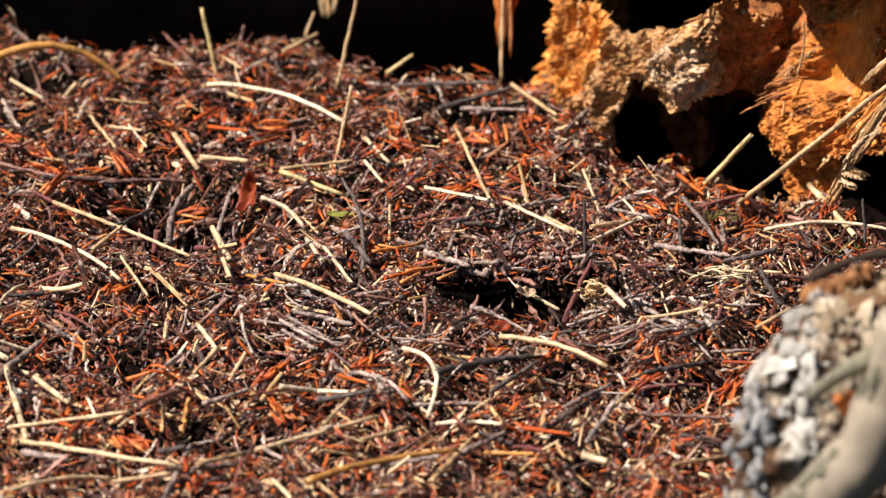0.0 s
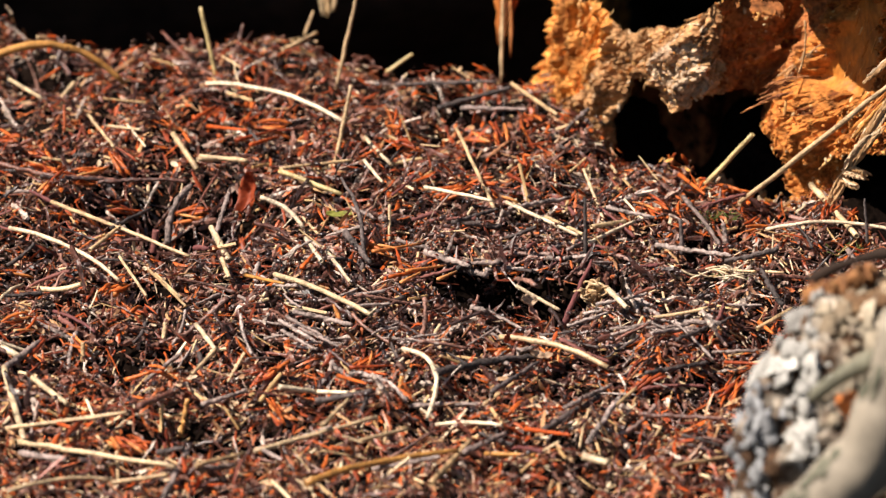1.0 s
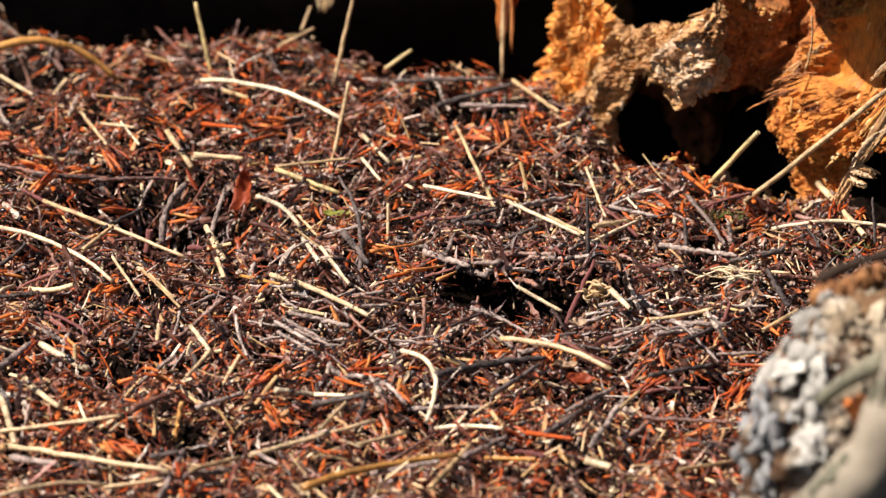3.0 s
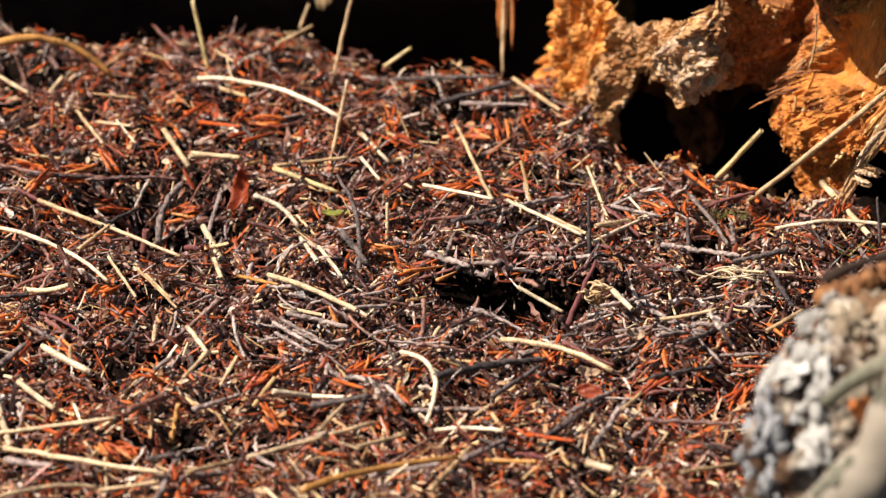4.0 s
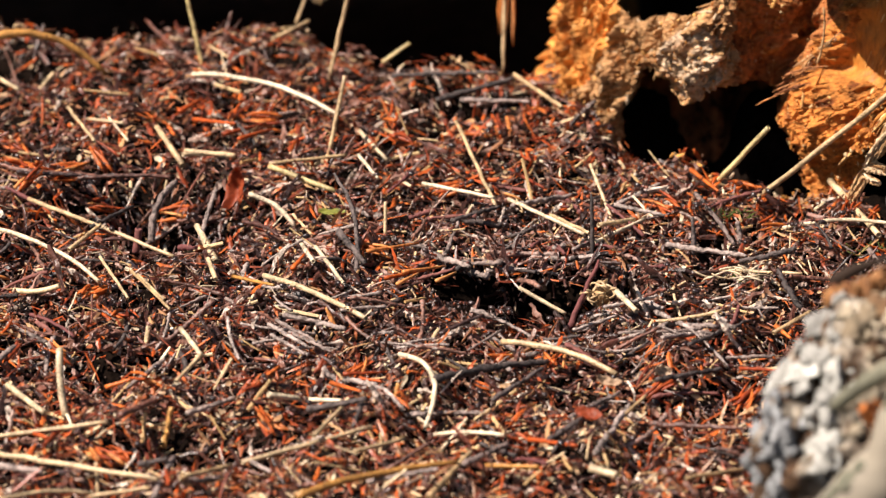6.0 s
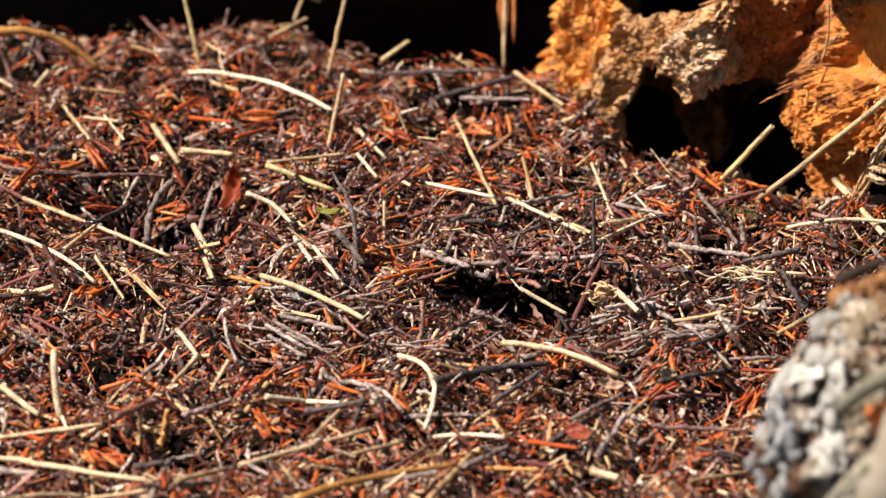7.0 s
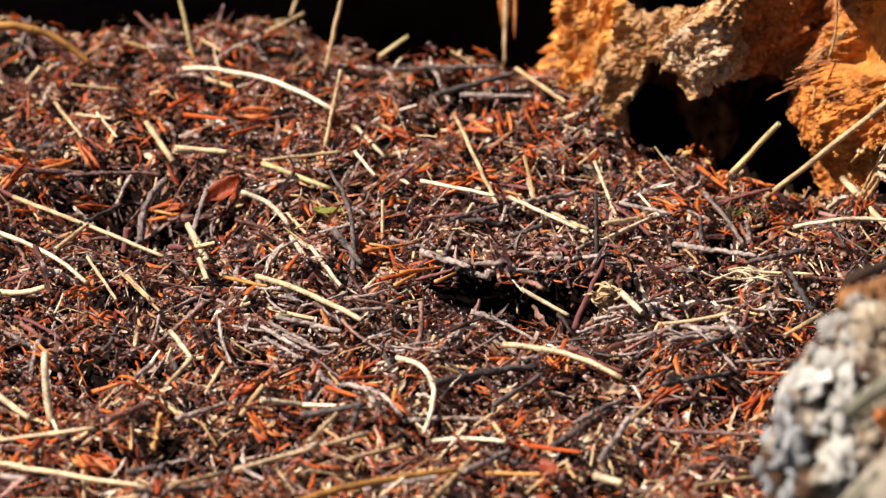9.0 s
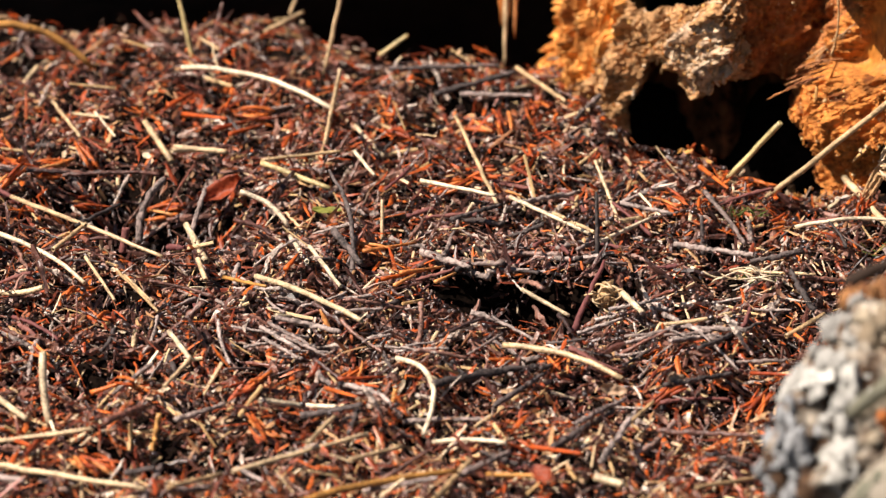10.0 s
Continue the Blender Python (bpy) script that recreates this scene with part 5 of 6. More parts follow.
def blob(seed, rings=8, sides=10, rough=0.25):
    rnd = random.Random(seed)
    shift = Vector((rnd.uniform(0, 50), rnd.uniform(0, 50), rnd.uniform(0, 50)))
    verts, faces = [], []
    for i in range(rings):
        t = math.pi * (i + 0.5) / rings
        for k in range(sides):
            a = 2 * math.pi * k / sides
            d = Vector((math.sin(t) * math.cos(a), math.sin(t) * math.sin(a), math.cos(t)))
            verts.append(d * LOBE * (1 + rough * 2 * noise.noise(d * 1.7 + shift) + rough * 1.4 * noise.noise(d * 4.5 + shift)))
    for i in range(rings - 1):
        for k in range(sides):
            n = (k + 1) % sides
            faces.append((i * sides + k, (i + 1) * sides + k, (i + 1) * sides + n, i * sides + n))
    faces.append(tuple(range(sides)))
    faces.append(tuple((rings - 1) * sides + k for k in range(sides))[::-1])
    return verts, faces


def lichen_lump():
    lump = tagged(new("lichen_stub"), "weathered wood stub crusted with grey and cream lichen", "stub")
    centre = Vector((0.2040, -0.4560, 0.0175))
    rnd = random.Random(5)
    verts, faces = [], []
    rings, sides = 120, 150

    def cleft(d, a):
        return abs(noise.noise((a * 4.6 + 0.6 * d.z, d.z * 1.6, 2.0)))

    def skin(t, a):
        d = Vector((math.sin(t) * math.cos(a), math.sin(t) * math.sin(a), math.cos(t)))
        p = Vector((d.x * 0.0815, d.y * 0.055, d.z * 0.090))
        # flattened shoulder
        flat = math.hypot(d.x, d.z)
        if d.z > 0 and flat > 0.01:
            p *= (((abs(d.x) / flat) ** 1.6 + (d.z / flat) ** 1.6) ** (-1 / 1.6)) ** (flat * flat)
        # knuckles of lichen, upright clefts between them
        k = 1 + 0.13 * noise.noise(d * 2.3 + Vector((3, 1, 7))) + 0.07 * noise.noise(d * 5)
        k -= 0.22 * max(0.0, 0.12 - cleft(d, a)) / 0.12
        k += 0.17 * math.exp(-((d - Vector((-0.82, -0.35, 0.38))).length / 0.21) ** 2)
        k -= 0.09 * max(0.0, 0.12 - abs(noise.noise((a * 9.5 - 0.5 * d.z, d.z * 2.4, 5.0)))) / 0.12
        k += 0.05 * (0.5 - noise.voronoi((d.x * 9, d.y * 9, d.z * 6))[0][0] * 1.4) + 0.025 * noise.noise(d * 26) + 0.012 * noise.noise(d * 60)
        if d.z < 0:
            p.z *= 1.9
        return p * k

    def tone(p):
        """Grey towards the lit rim, white and cream further in, tan beyond."""
        s = p.x / 0.080 + 0.30 * noise.noise(p * 38 + Vector((4, 8, 1))) + 0.10 * p.z / 0.088
        return 0 if s < -0.78 else 1 if s < -0.40 else 2 if s < -0.12 else 3

    grid = [skin(math.pi * (i + 0.5) / rings, 2 * math.pi * k / sides) for i in range(rings) for k in range(sides)]
    for i in range(rings - 1):
        for k in range(sides):
            n = (k + 1) % sides
            faces.append((i * sides + k, (i + 1) * sides + k, (i + 1) * sides + n, i * sides + n))
    faces.append(tuple(range(sides)))
    faces.append(tuple((rings - 1) * sides + k for k in range(sides))[::-1])
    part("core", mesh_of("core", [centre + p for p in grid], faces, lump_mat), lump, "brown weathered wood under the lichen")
    mats = (lichen_ob_mat, white_lichen_mat, cream_mat, tan_lichen_mat)
    shapes = [[mesh_of("lichen_lobe", *blob(40 + 10 * q + i, rough=0.55), mats[q]) for i in range(5)] for q in range(4)]
    crust = [([], []) for _ in range(4)]
    plain = [blob(140 + i, 5, 7, 0.5) for i in range(6)]
    laid = 0
    while laid < 1800:
        t, a = rnd.uniform(0.10, 2.3), rnd.uniform(math.pi * 0.72, math.pi * 1.95)
        p = skin(t, a)
        # bare in the clefts and in some patches
        d = Vector((math.sin(t) * math.cos(a), math.sin(t) * math.sin(a), math.cos(t)))
        if cleft(d, a) < 0.075 or noise.noise(p * 60 + Vector((9, 2, 4))) < -0.38:
            laid += 1
            continue
        q = tone(p)
        out = Vector((p.x / 0.080 ** 2, p.y / 0.055 ** 2, p.z / 0.088 ** 2)).normalized()
        turn = out.to_track_quat("Z", "Y").to_matrix().to_4x4() @ pose(0, 0, 0, rnd.gauss(0, 17), rnd.gauss(0, 17), rnd.uniform(0, 360))
        turn.translation = centre + p * 1.002
        big = laid % 6 == 0
        k = (rnd.uniform(0.0045, 0.0090) if big else rnd.uniform(0.0014, 0.0048)) / LOBE
        m = turn @ Matrix.Diagonal((k, k * rnd.uniform(0.45, 1.0), k * rnd.uniform(0.25, 0.50), 1))
        if big:
            part("lichen_lobe", rnd.choice(shapes[q]), lump, "", m)
        else:
            v, f = plain[laid % 6]
            vs, fs = crust[q]
            fs += [tuple(len(vs) + n for n in face) for face in f]
            vs += [m @ u for u in v]
        laid += 1
    for (vs, fs), mat, words in zip(crust, mats, ("grey", "white", "cream", "tan")):
        tagged(part("lichen_crust", mesh_of("lichen_crust", vs, fs, mat), lump, f"crumbly {words} lichen crust"), kind="stuff")
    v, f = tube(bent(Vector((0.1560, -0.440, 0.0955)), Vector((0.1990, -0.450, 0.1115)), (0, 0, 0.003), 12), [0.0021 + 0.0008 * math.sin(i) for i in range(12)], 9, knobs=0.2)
    part("bark_strip", mesh_of("bark_strip", v, f, bark_shade_mat), lump, "dark strip of bark on the stub's rim")
    for i in range(20):
        k = rnd.uniform(0.4, 1.3)
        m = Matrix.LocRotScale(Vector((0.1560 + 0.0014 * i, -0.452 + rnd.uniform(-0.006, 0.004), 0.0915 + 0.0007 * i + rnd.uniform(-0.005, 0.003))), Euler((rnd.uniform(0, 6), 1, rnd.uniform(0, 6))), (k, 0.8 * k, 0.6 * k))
        part("brown_crumb", mesh_of("brown_crumb", *blob(90 + i), rust_crumb_mat), lump, "", m)
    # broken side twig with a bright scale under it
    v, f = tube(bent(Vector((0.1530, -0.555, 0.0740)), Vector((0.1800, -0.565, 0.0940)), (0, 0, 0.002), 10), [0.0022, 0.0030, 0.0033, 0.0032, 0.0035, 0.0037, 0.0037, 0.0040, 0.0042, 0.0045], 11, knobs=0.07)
    part("side_twig", mesh_of("side_twig", v, f, grey_green_mat), lump, "grey-green broken side twig")
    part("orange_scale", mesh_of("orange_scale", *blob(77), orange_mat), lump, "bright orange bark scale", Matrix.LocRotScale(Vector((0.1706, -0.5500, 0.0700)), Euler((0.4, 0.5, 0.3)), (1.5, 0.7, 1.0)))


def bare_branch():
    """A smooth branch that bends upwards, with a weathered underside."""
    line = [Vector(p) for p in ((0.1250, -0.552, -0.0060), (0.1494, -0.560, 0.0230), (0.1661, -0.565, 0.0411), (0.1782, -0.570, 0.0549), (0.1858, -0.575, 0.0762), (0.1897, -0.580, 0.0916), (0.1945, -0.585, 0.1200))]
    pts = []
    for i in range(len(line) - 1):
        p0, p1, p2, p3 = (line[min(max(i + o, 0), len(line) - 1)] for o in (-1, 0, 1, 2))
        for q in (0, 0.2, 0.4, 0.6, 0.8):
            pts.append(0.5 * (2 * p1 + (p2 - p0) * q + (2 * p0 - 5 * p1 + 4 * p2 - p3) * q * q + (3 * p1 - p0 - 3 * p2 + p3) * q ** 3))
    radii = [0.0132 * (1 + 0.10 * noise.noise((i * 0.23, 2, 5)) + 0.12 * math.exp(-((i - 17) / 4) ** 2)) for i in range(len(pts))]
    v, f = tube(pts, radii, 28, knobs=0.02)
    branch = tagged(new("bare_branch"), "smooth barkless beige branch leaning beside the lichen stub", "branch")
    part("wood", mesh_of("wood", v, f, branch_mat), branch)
    rnd = random.Random(6)
    # flakes of bark that still cling to its shaded side
    for i in range(14):
        k = rnd.randrange(4, len(pts) - 3)
        along = (pts[k + 1] - pts[k - 1]).normalized()
        side = along.cross(Vector((0, 1, 0))).normalized()
        out = (side * rnd.uniform(0.55, 1.0) - Vector((0, 1, 0)) * rnd.uniform(0.1, 0.7)).normalized()
        m = Matrix((along, out.cross(along).normalized(), out)).transposed().to_4x4()
        m.translation = pts[k] + out * radii[k] * 0.99
        part("bark_flake", mesh_of("bark_flake", *blob(200 + i, rough=0.4), grey_green_mat), branch, "grey-green scrap of bark", m @ Matrix.Diagonal((rnd.uniform(0.6, 1.6), rnd.uniform(0.3, 0.7), 0.16, 1)))


lichen_ob_mat = surface("grey_lichen", ((0.0, (0.20, 0.205, 0.21)), (0.6, (0.33, 0.33, 0.335)), (1.0, (0.48, 0.475, 0.46))), per="object", grain=400, rough=0.9, bump=0.8, blotch=0.45, gloss=0.15)
white_lichen_mat = surface("white_lichen", ((0.0, (0.27, 0.26, 0.24)), (1.0, (0.48, 0.465, 0.425))), per="object", grain=400, rough=0.9, bump=0.8, blotch=0.45, gloss=0.15)
cream_mat = surface("cream_lichen", ((0.0, (0.17, 0.125, 0.08)), (1.0, (0.40, 0.34, 0.25))), per="object", grain=400, rough=0.9, bump=0.8, blotch=0.5, gloss=0.15)
tan_lichen_mat = surface("tan_lichen", ((0.0, (0.12, 0.065, 0.034)), (0.5, (0.28, 0.18, 0.10)), (1.0, (0.46, 0.36, 0.25))), per="object", grain=400, rough=0.9, bump=0.8, blotch=0.5, gloss=0.15)
rust_crumb_mat = surface("rust_crumb", ((0.0, (0.12, 0.04, 0.014)), (1.0, (0.30, 0.14, 0.05))), per="object", grain=300, rough=0.85, bump=0.9, blotch=0.6)
grey_green_mat = surface("grey_green_bark", ((0.0, (0.110, 0.108, 0.074)), (1.0, (0.15, 0.142, 0.10))), per="object", grain=300, rough=0.8, bump=0.5)
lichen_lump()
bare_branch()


# ---- leaf scraps, seed head, moss ----
def curled_leaf(name, label, long, broad, curl, material, m, seed, category="leaf"):
    verts, faces, nu, nv = [], [], 12, 8
    for i in range(nu + 1):
        u = i / nu
        w = broad * math.sin(math.pi * min(0.04 + 0.94 * u, 1)) ** 0.6 * (1 + 0.2 * noise.noise((u * 7, seed, 0)))
        for j in range(nv + 1):
            q = 2 * j / nv - 1
            verts.append(((u - 0.5) * long, 0.5 * w * q, curl * (q * q * 0.5 + 1.3 * (u - 0.5) ** 2) + 0.24 * broad * noise.noise((u * 5, q * 2.5, seed)) + 0.10 * broad * noise.noise((u * 11, q * 6, seed))))
    n = len(verts)
    verts += [(x, y, z - 0.00035) for x, y, z in verts]
    w = nv + 1
    for i in range(nu):
        for j in range(nv):
            quad = (i * w + j, (i + 1) * w + j, (i + 1) * w + j + 1, i * w + j + 1)
            faces.append(quad)
            faces.append(tuple(n + q for q in quad[::-1]))
    for i in range(nu):
        faces.append((i * w, n + i * w, n + (i + 1) * w, (i + 1) * w))
        faces.append((i * w + nv, (i + 1) * w + nv, n + (i + 1) * w + nv, n + i * w + nv))
    return thing(name, mesh_of(name, verts, faces, material), label, category, "", m)


def small_things():
    p = Vector((-0.0489, 0.0262, 0.0098))
    curled_leaf("green_leaf", "small yellow-green fresh leaf on the litter", 0.013, 0.004, 0.002, green_mat, pose(*p, 25, 0, -5), 2)
    head = tagged(new("seed_head"), "round dried tan seed head lying among twigs", "seed head")
    c = Vector((0.0699, -0.0853, 0.0010))
    v, f = blob(3, 10, 14, 0.32)
    part("seed_cup", mesh_of("seed_cup", [c + Vector((q.x * 0.92, q.y * 0.6, q.z * 0.95)) for q in v], f, crust_mat_ob), head)
    curl = random.Random(18)
    for i in range(22):
        a, b = (Vector((curl.gauss(0, 1), curl.gauss(-0.5, 0.8), curl.gauss(0, 1))).normalized() * curl.uniform(0.0042, 0.0062) for _ in range(2))
        vv, ff = tube(bent(c + a, c + b, (a + b) * 0.4, 7), [0.0003, 0.0005, 0.0006, 0.0005, 0.0005, 0.0004, 0.0002], 5, knobs=0.1, seed=i)
        part("seed_fibre", mesh_of("seed_fibre", vv, ff, tan_straw_mat), head)
    rnd = random.Random(8)
    for c, count in ((Vector((0.1288, 0.0114, 0.0126)), 34), (Vector((0.1893, -0.0187, 0.0036)), 14), (Vector((0.1323, -0.0594, 0.0015)), 16)):
        tuft = tagged(new("moss_tuft"), "small sprig of green moss between the needles", "moss", "moss sprigs")
        for i in range(count):
            o = c + Vector((rnd.uniform(-0.009, 0.009), rnd.uniform(-0.006, 0.006), rnd.uniform(-0.002, 0.001)))
            d = Vector((rnd.uniform(-1, 1), rnd.uniform(-1, 1), rnd.uniform(0.1, 0.9))) * 0.0042
            v, f = tube([o, o + d * 0.6, o + d], [0.00028, 0.00024, 0.00006], 4)
            part("moss_blade", mesh_of("moss_blade", v, f, moss_mat), tuft)
    # fibrous tan shreds
    for i in range(26):
        o = Vector((0.1362, -0.0618, 0.0043)) + Vector((rnd.gauss(0, 0.007), rnd.gauss(0, 0.006), rnd.gauss(0, 0.0008)))
        d = Vector((rnd.uniform(-1, 1), rnd.uniform(-0.5, 0.5), rnd.uniform(-0.3, 0.5))) * 0.006
        v, f = tube(bent(o - d, o + d, (0, 0, rnd.uniform(-0.002, 0.002)), 6), [0.0003, 0.0005, 0.0005, 0.0004, 0.0004, 0.0002], 5)
        thing("grass_shred", mesh_of("grass_shred", v, f, pale_straw_mat), "thin curly shred of pale dry grass", "grass", "shreds of grass")


small_things()
# ---- ants ----
def oval(cx, cz, rx, ry, rz, rings=7, sides=9):
    verts, faces = [], []
    for i in range(rings):
        t = math.pi * (i + 0.5) / rings
        for k in range(sides):
            a = 2 * math.pi * k / sides
            verts.append((cx + rx * math.cos(t), ry * math.sin(t) * math.cos(a), cz + rz * math.sin(t) * math.sin(a)))
    for i in range(rings - 1):
        for k in range(sides):
            n = (k + 1) % sides
            faces.append((i * sides + k, i * sides + n, (i + 1) * sides + n, (i + 1) * sides + k))
    faces.append(tuple(range(sides))[::-1])
    faces.append(tuple((rings - 1) * sides + k for k in range(sides)))
    return verts, faces


def first_ant():
    """One ant of 7.5 mm, heading along x, with its feet at z = 0."""
    ant = tagged(new("ant"), "dark red-brown wood ant walking over the litter", "ant", "ants on the mound")
    h = 0.0019
    v, f = oval(0.0029, h + 0.0001, 0.00105, 0.00085, 0.0007)
    part("head", mesh_of("head", v, f, ant_red_mat), ant, "dark red head")
    v, f = oval(0.0008, h, 0.00135, 0.00058, 0.0007)
    part("thorax", mesh_of("thorax", v, f, ant_red_mat), ant, "red-brown thorax")
    v, f = oval(-0.0023, h + 0.0002, 0.0018, 0.00125, 0.00115)
    part("abdomen", mesh_of("abdomen", v, f, ant_mat), ant, "glossy black abdomen")
    for side in (1, -1):
        v, f = tube([(0.0036, 0.0004 * side, h + 0.0004), (0.0046, 0.0012 * side, h + 0.0010), (0.0058, 0.0015 * side, h + 0.0003)], [0.0001] * 3, 4)
        part("antenna", mesh_of("antenna", v, f, ant_mat), ant)
        for x, sweep in ((0.0015, 0.0016), (0.0008, -0.0002), (0.0001, -0.0022)):
            v, f = tube([(0, 0.0003 * side, h), (0.45 * sweep, 0.0019 * side, h + 0.0008), (sweep, 0.0034 * side, 0.0)], [0.00022, 0.00018, 0.00009], 5)
            part("leg", mesh_of("leg", v, f, ant_mat), ant, "", pose(x, 0, 0))
    return ant


husk_mat = surface("husk", ((0.0, (0.46, 0.30, 0.19)), (1.0, (0.56, 0.40, 0.27))), per="object", grain=700, rough=0.6, bump=0.4, thin=0.25)


def ant_rows(rnd, x, y, pace):
    """A wandering way over the litter, a pose each quarter of a second."""
    heading, rows, e = rnd.uniform(0, 2 * math.pi), [], 0.004
    rest = 0
    for i in range(41):
        t = i * 0.25
        z = float(ground_z(x, y)) + 0.0118
        nx = (float(ground_z(x + e, y)) - float(ground_z(x - e, y))) / (2 * e)
        ny = (float(ground_z(x, y + e)) - float(ground_z(x, y - e))) / (2 * e)
        up = Vector((-max(-0.6, min(0.6, nx)), -max(-0.6, min(0.6, ny)), 1)).normalized()
        ahead = Vector((math.cos(heading), math.sin(heading), 0))
        side = up.cross(ahead).normalized()
        m = Matrix((side.cross(up), side, up)).transposed().to_4x4()
        m.translation = (x, y, z)
        rows.append((t, m))
        rest = rest - 1 if rest > 0 else (rnd.randrange(2, 6) if rnd.random() < 0.06 else 0)
        go = 0 if rest else pace * rnd.uniform(0.5, 1.2) * 0.25
        turn = rnd.gauss(0, 0.32)
        if not (-0.23 < x < 0.25 and -0.32 < y < 0.20 - max(0, x - 0.03) * 0.9):
            home = math.atan2(-0.03 - y, -x)
            turn = max(-0.9, min(0.9, (home - heading + math.pi) % (2 * math.pi) - math.pi))
        heading += max(-1.1, min(1.1, turn))
        x, y = x + go * math.cos(heading), y + go * math.sin(heading)
    return rows


def carried_rows(rows, seed):
    """Rows of a scrap that is dragged along: it turns and tips on its way."""
    rnd = random.Random(seed)
    made, tip, turn = [], 35.0, 20.0
    for t, x, y, z in rows:
        made.append((t, pose(x, y, z, tip, 10, turn)))
        tip, turn = 35 + rnd.uniform(-28, 28), turn + rnd.uniform(-40, 40)
    return made


def upright(foot, top):
    """The pose of a straw that is built along z from its foot."""
    d = (Vector(top) - Vector(foot)).normalized()
    m = d.to_track_quat("Z", "Y").to_matrix().to_4x4()
    m.translation = foot
    return m


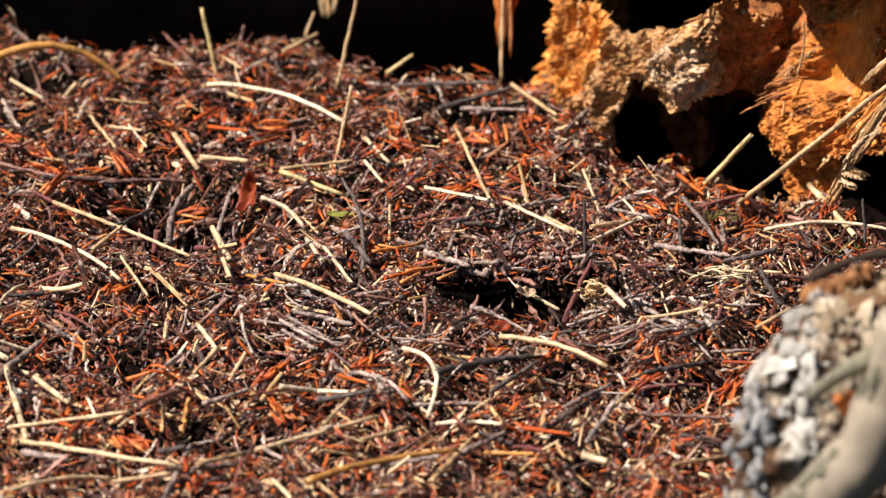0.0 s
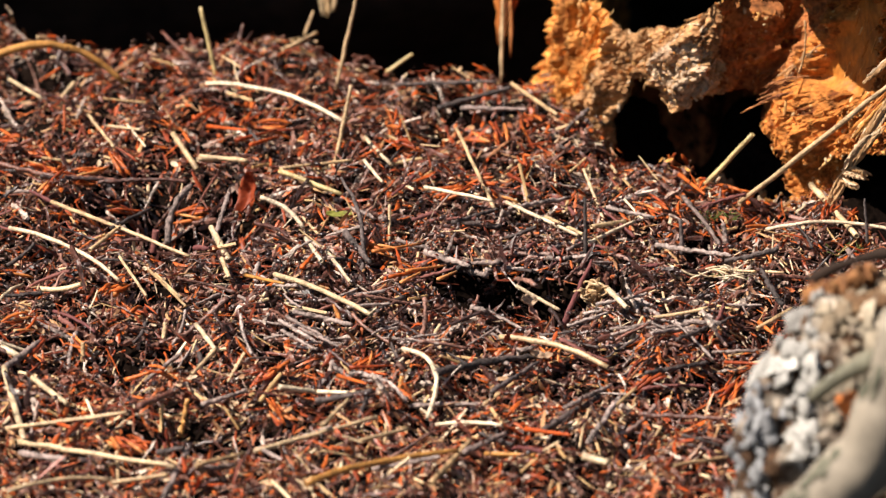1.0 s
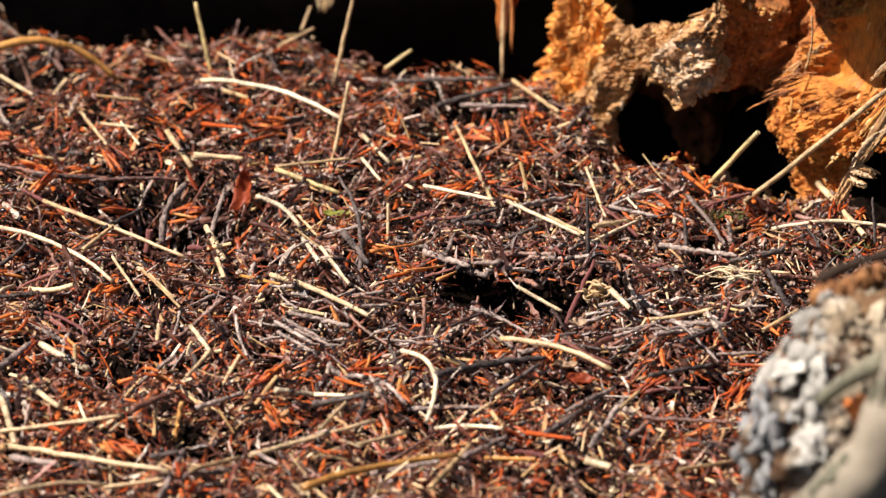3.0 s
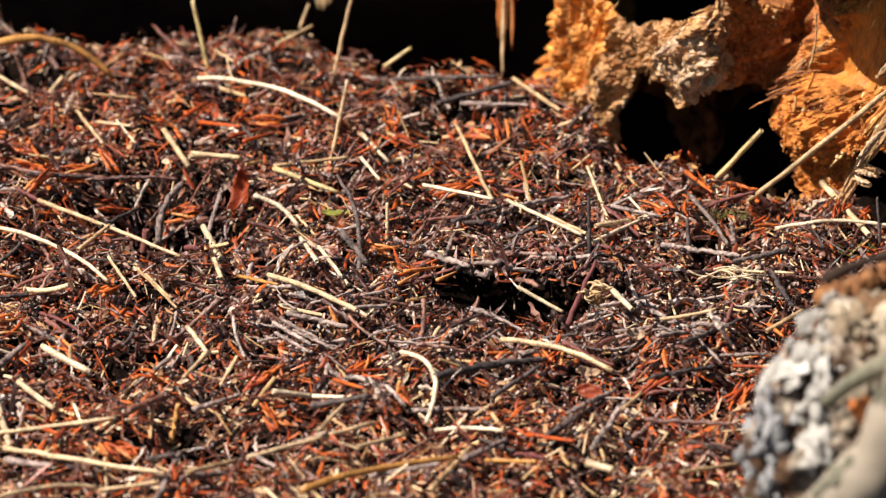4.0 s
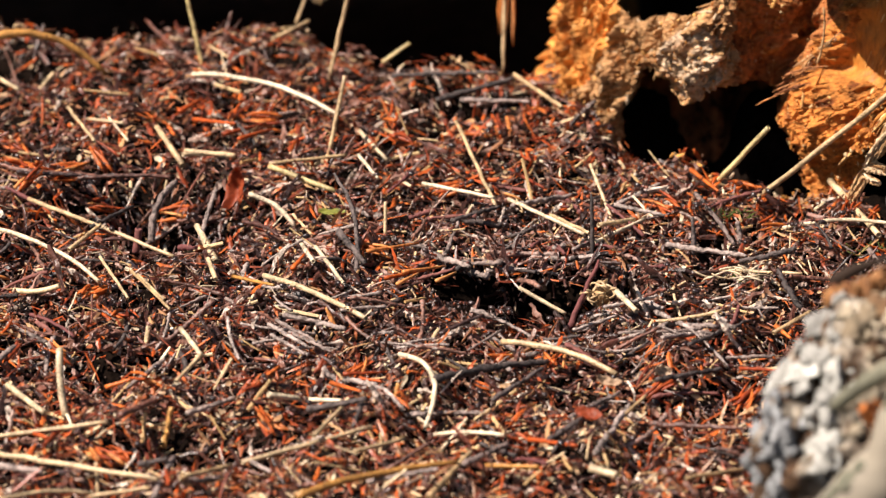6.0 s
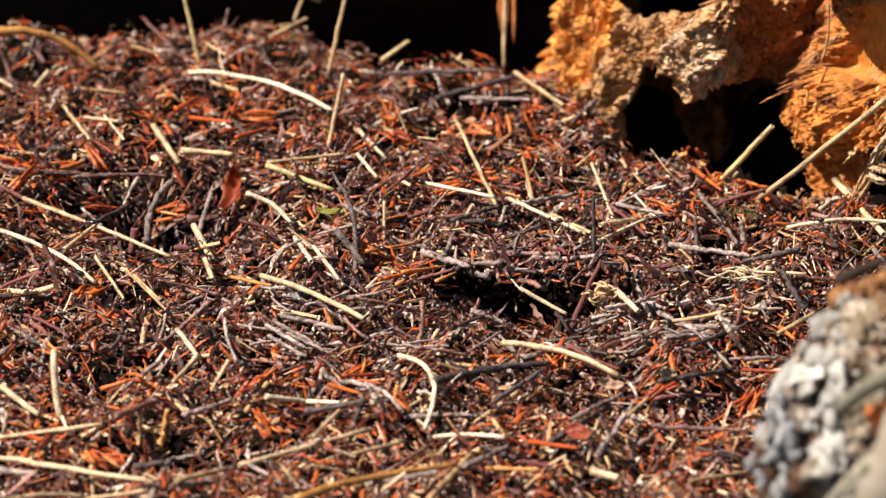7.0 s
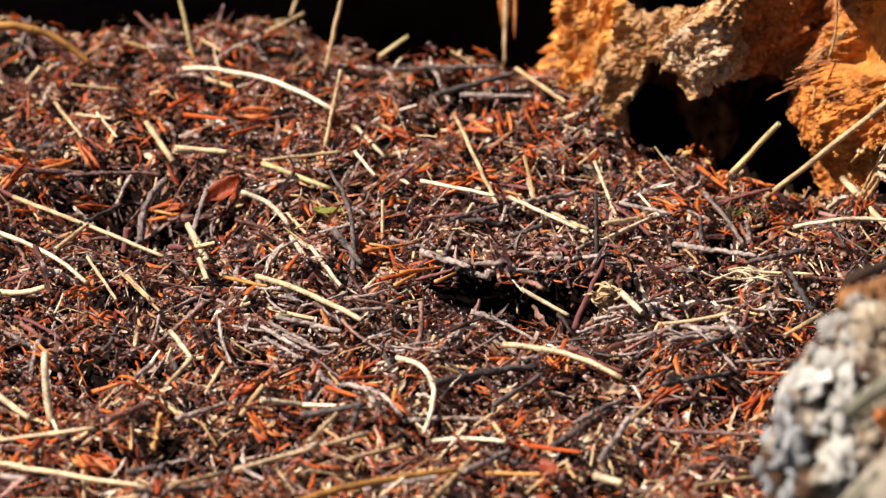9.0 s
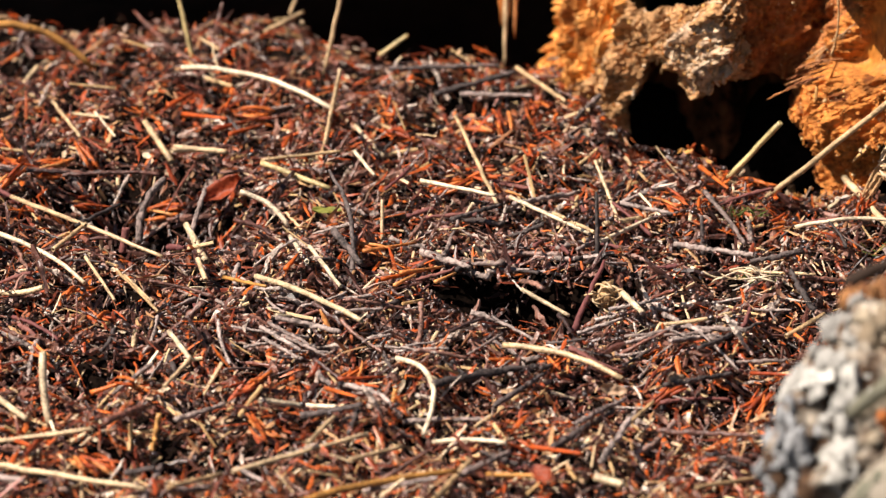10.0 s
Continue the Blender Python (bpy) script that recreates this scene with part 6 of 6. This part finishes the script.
def motions():
    # a straw that lies on the litter is tugged over and comes to stand
    v, f = tube(bent((0, 0, 0), (0, 0, 0.0305), (0.0012, 0.0004, 0), 11), [0.0013, 0.0015, 0.0016, 0.0016, 0.00165, 0.0016, 0.0016, 0.0016, 0.0016, 0.0015, 0.0013], 10, True)
    straw = thing("dry_straw", mesh_of("dry_straw", v, f, pale_straw_mat), "cream dry straw that is tugged upright by ants", "straw", "straws on the mound")
    flat, swing, stand = upright((-0.1545, -0.1740, -0.0128), (-0.1760, -0.1550, -0.0060)), upright((-0.1614, -0.1954, -0.022), (-0.1713, -0.188, 0.0079)), \
        upright((-0.1602, -0.2048, -0.0241), (-0.1632, -0.1974, 0.0056))
    away = [(t, Matrix.Translation((dx, dy, 0.14 * dy)) @ flat) for t, dx, dy in ((0, -0.044, 0.010), (1.0, -0.038, 0.014), (2.0, -0.017, 0.018), (2.7, -0.006, 0.004), (3.8, 0, 0))]
    walk(straw, away + [(4.5, flat), (4.6, swing), (4.7, stand), (10, stand)])
    # the red leaf hangs upright, then tips over
    leaf = curled_leaf("rust_leaf", "curled rust-red dead leaf standing in the litter", 0.0195, 0.0095, 0.009, leaf_mat, pose(0, 0, 0), 1)

    def leaning(along, place):
        along = Vector(along).normalized()
        side = Vector((-0.45, -0.75, 0.45)).cross(along).normalized()
        m = Matrix((along, side, along.cross(side))).transposed().to_4x4()
        m.translation = place
        return m

    up, over = leaning((0.24, 0.12, 0.95), (-0.0915, 0.0640, 0.0120)), leaning((0.78, 0.05, 0.45), (-0.0945, 0.0630, 0.0095))
    walk(leaf, [(0, up), (7.7, up), (8.5, over), (10, over)])
    # scraps that ants drag over the mound
    rust = curled_leaf("leaf_scrap", "rust-brown leaf scrap dragged along by ants", 0.012, 0.007, 0.003, leaf_mat, pose(0, 0, 0), 4)
    walk(rust, carried_rows([(0, 0.0250, -0.1327, -0.0042), (0.3, 0.0271, -0.1269, -0.0051), (0.6, 0.0280, -0.1483, -0.0070), (0.9, 0.0309, -0.1400, -0.0080),
                             (1.2, 0.0361, -0.1542, -0.0088), (1.5, 0.0400, -0.1690, -0.0075), (1.8, 0.0460, -0.1732, -0.0100), (2.1, 0.0475, -0.1781, -0.0098),
                             (2.4, 0.0526, -0.1773, -0.0130), (2.7, 0.0573, -0.1782, -0.0147), (3.8, 0.0652, -0.1933, -0.0157), (5.5, 0.0624, -0.2340, -0.0113),
                             (6.8, 0.0590, -0.2510, -0.0155), (7.4, 0.0525, -0.2518, -0.0184), (8.0, 0.0477, -0.2633, -0.0208), (10, 0.0412, -0.2869, -0.0227)], 1))
    tan = curled_leaf("leaf_scrap", "small tan husk dragged along by ants", 0.009, 0.006, 0.003, husk_mat, pose(0, 0, 0), 5)
    walk(tan, carried_rows([(0, 0.0383, -0.0959, 0.0026), (2.5, 0.0474, -0.1138, -0.0031), (2.7, 0.0516, -0.1192, -0.0030), (3.8, 0.0824, -0.1311, -0.0066),
                            (4.0, 0.0852, -0.1338, -0.0063), (4.3, 0.0829, -0.1536, -0.0108), (4.6, 0.0896, -0.1802, -0.0091), (4.9, 0.0922, -0.1808, -0.0096),
                            (5.5, 0.0936, -0.1803, -0.0098), (10, 0.0958, -0.1821, -0.0105)], 2))
    pale = curled_leaf("leaf_scrap", "pale tan flake dragged along by ants", 0.011, 0.005, 0.003, husk_mat, pose(0, 0, 0), 6)
    walk(pale, carried_rows([(0, 0.0430, -0.1603, -0.0091), (2.7, 0.0523, -0.1675, -0.0115), (3.8, 0.0623, -0.1718, -0.0131), (4.3, 0.0671, -0.1785, -0.0134),
                             (4.6, 0.0700, -0.1832, -0.0127), (5.5, 0.0715, -0.1881, -0.0123), (10, 0.0711, -0.1904, -0.0126)], 3))
    # the ants
    rnd = random.Random(33)
    first = first_ant()
    ants = [first] + [copy_thing(first, pose(0, 0, 0)) for _ in range(149)]
    for i, ant in enumerate(ants):
        # most of them crowd the dark middle of the mound
        if i % 3:
            x, y = rnd.gauss(0.0, 0.085), rnd.gauss(-0.04, 0.075)
        else:
            x, y = rnd.uniform(-0.21, 0.22), rnd.uniform(-0.29, 0.18)
        x = max(-0.22, min(0.23, x))
        y = max(-0.29, min(0.18 - max(0, x - 0.04) * 1.0, y))
        rows = ant_rows(rnd, x, y, rnd.uniform(0.008, 0.032))
        walk(ant, rows)
        for k, leg in enumerate(c for c in ant.children if c.name.startswith("leg")):
            swing = 17 if (k + k // 3) % 2 else -17
            at = leg.matrix_basis.translation.copy()
            walk(leg, [(t, pose(at.x, at.y, at.z, 0, 0, swing * (-1) ** j)) for j, (t, m) in enumerate(rows)])


motions()
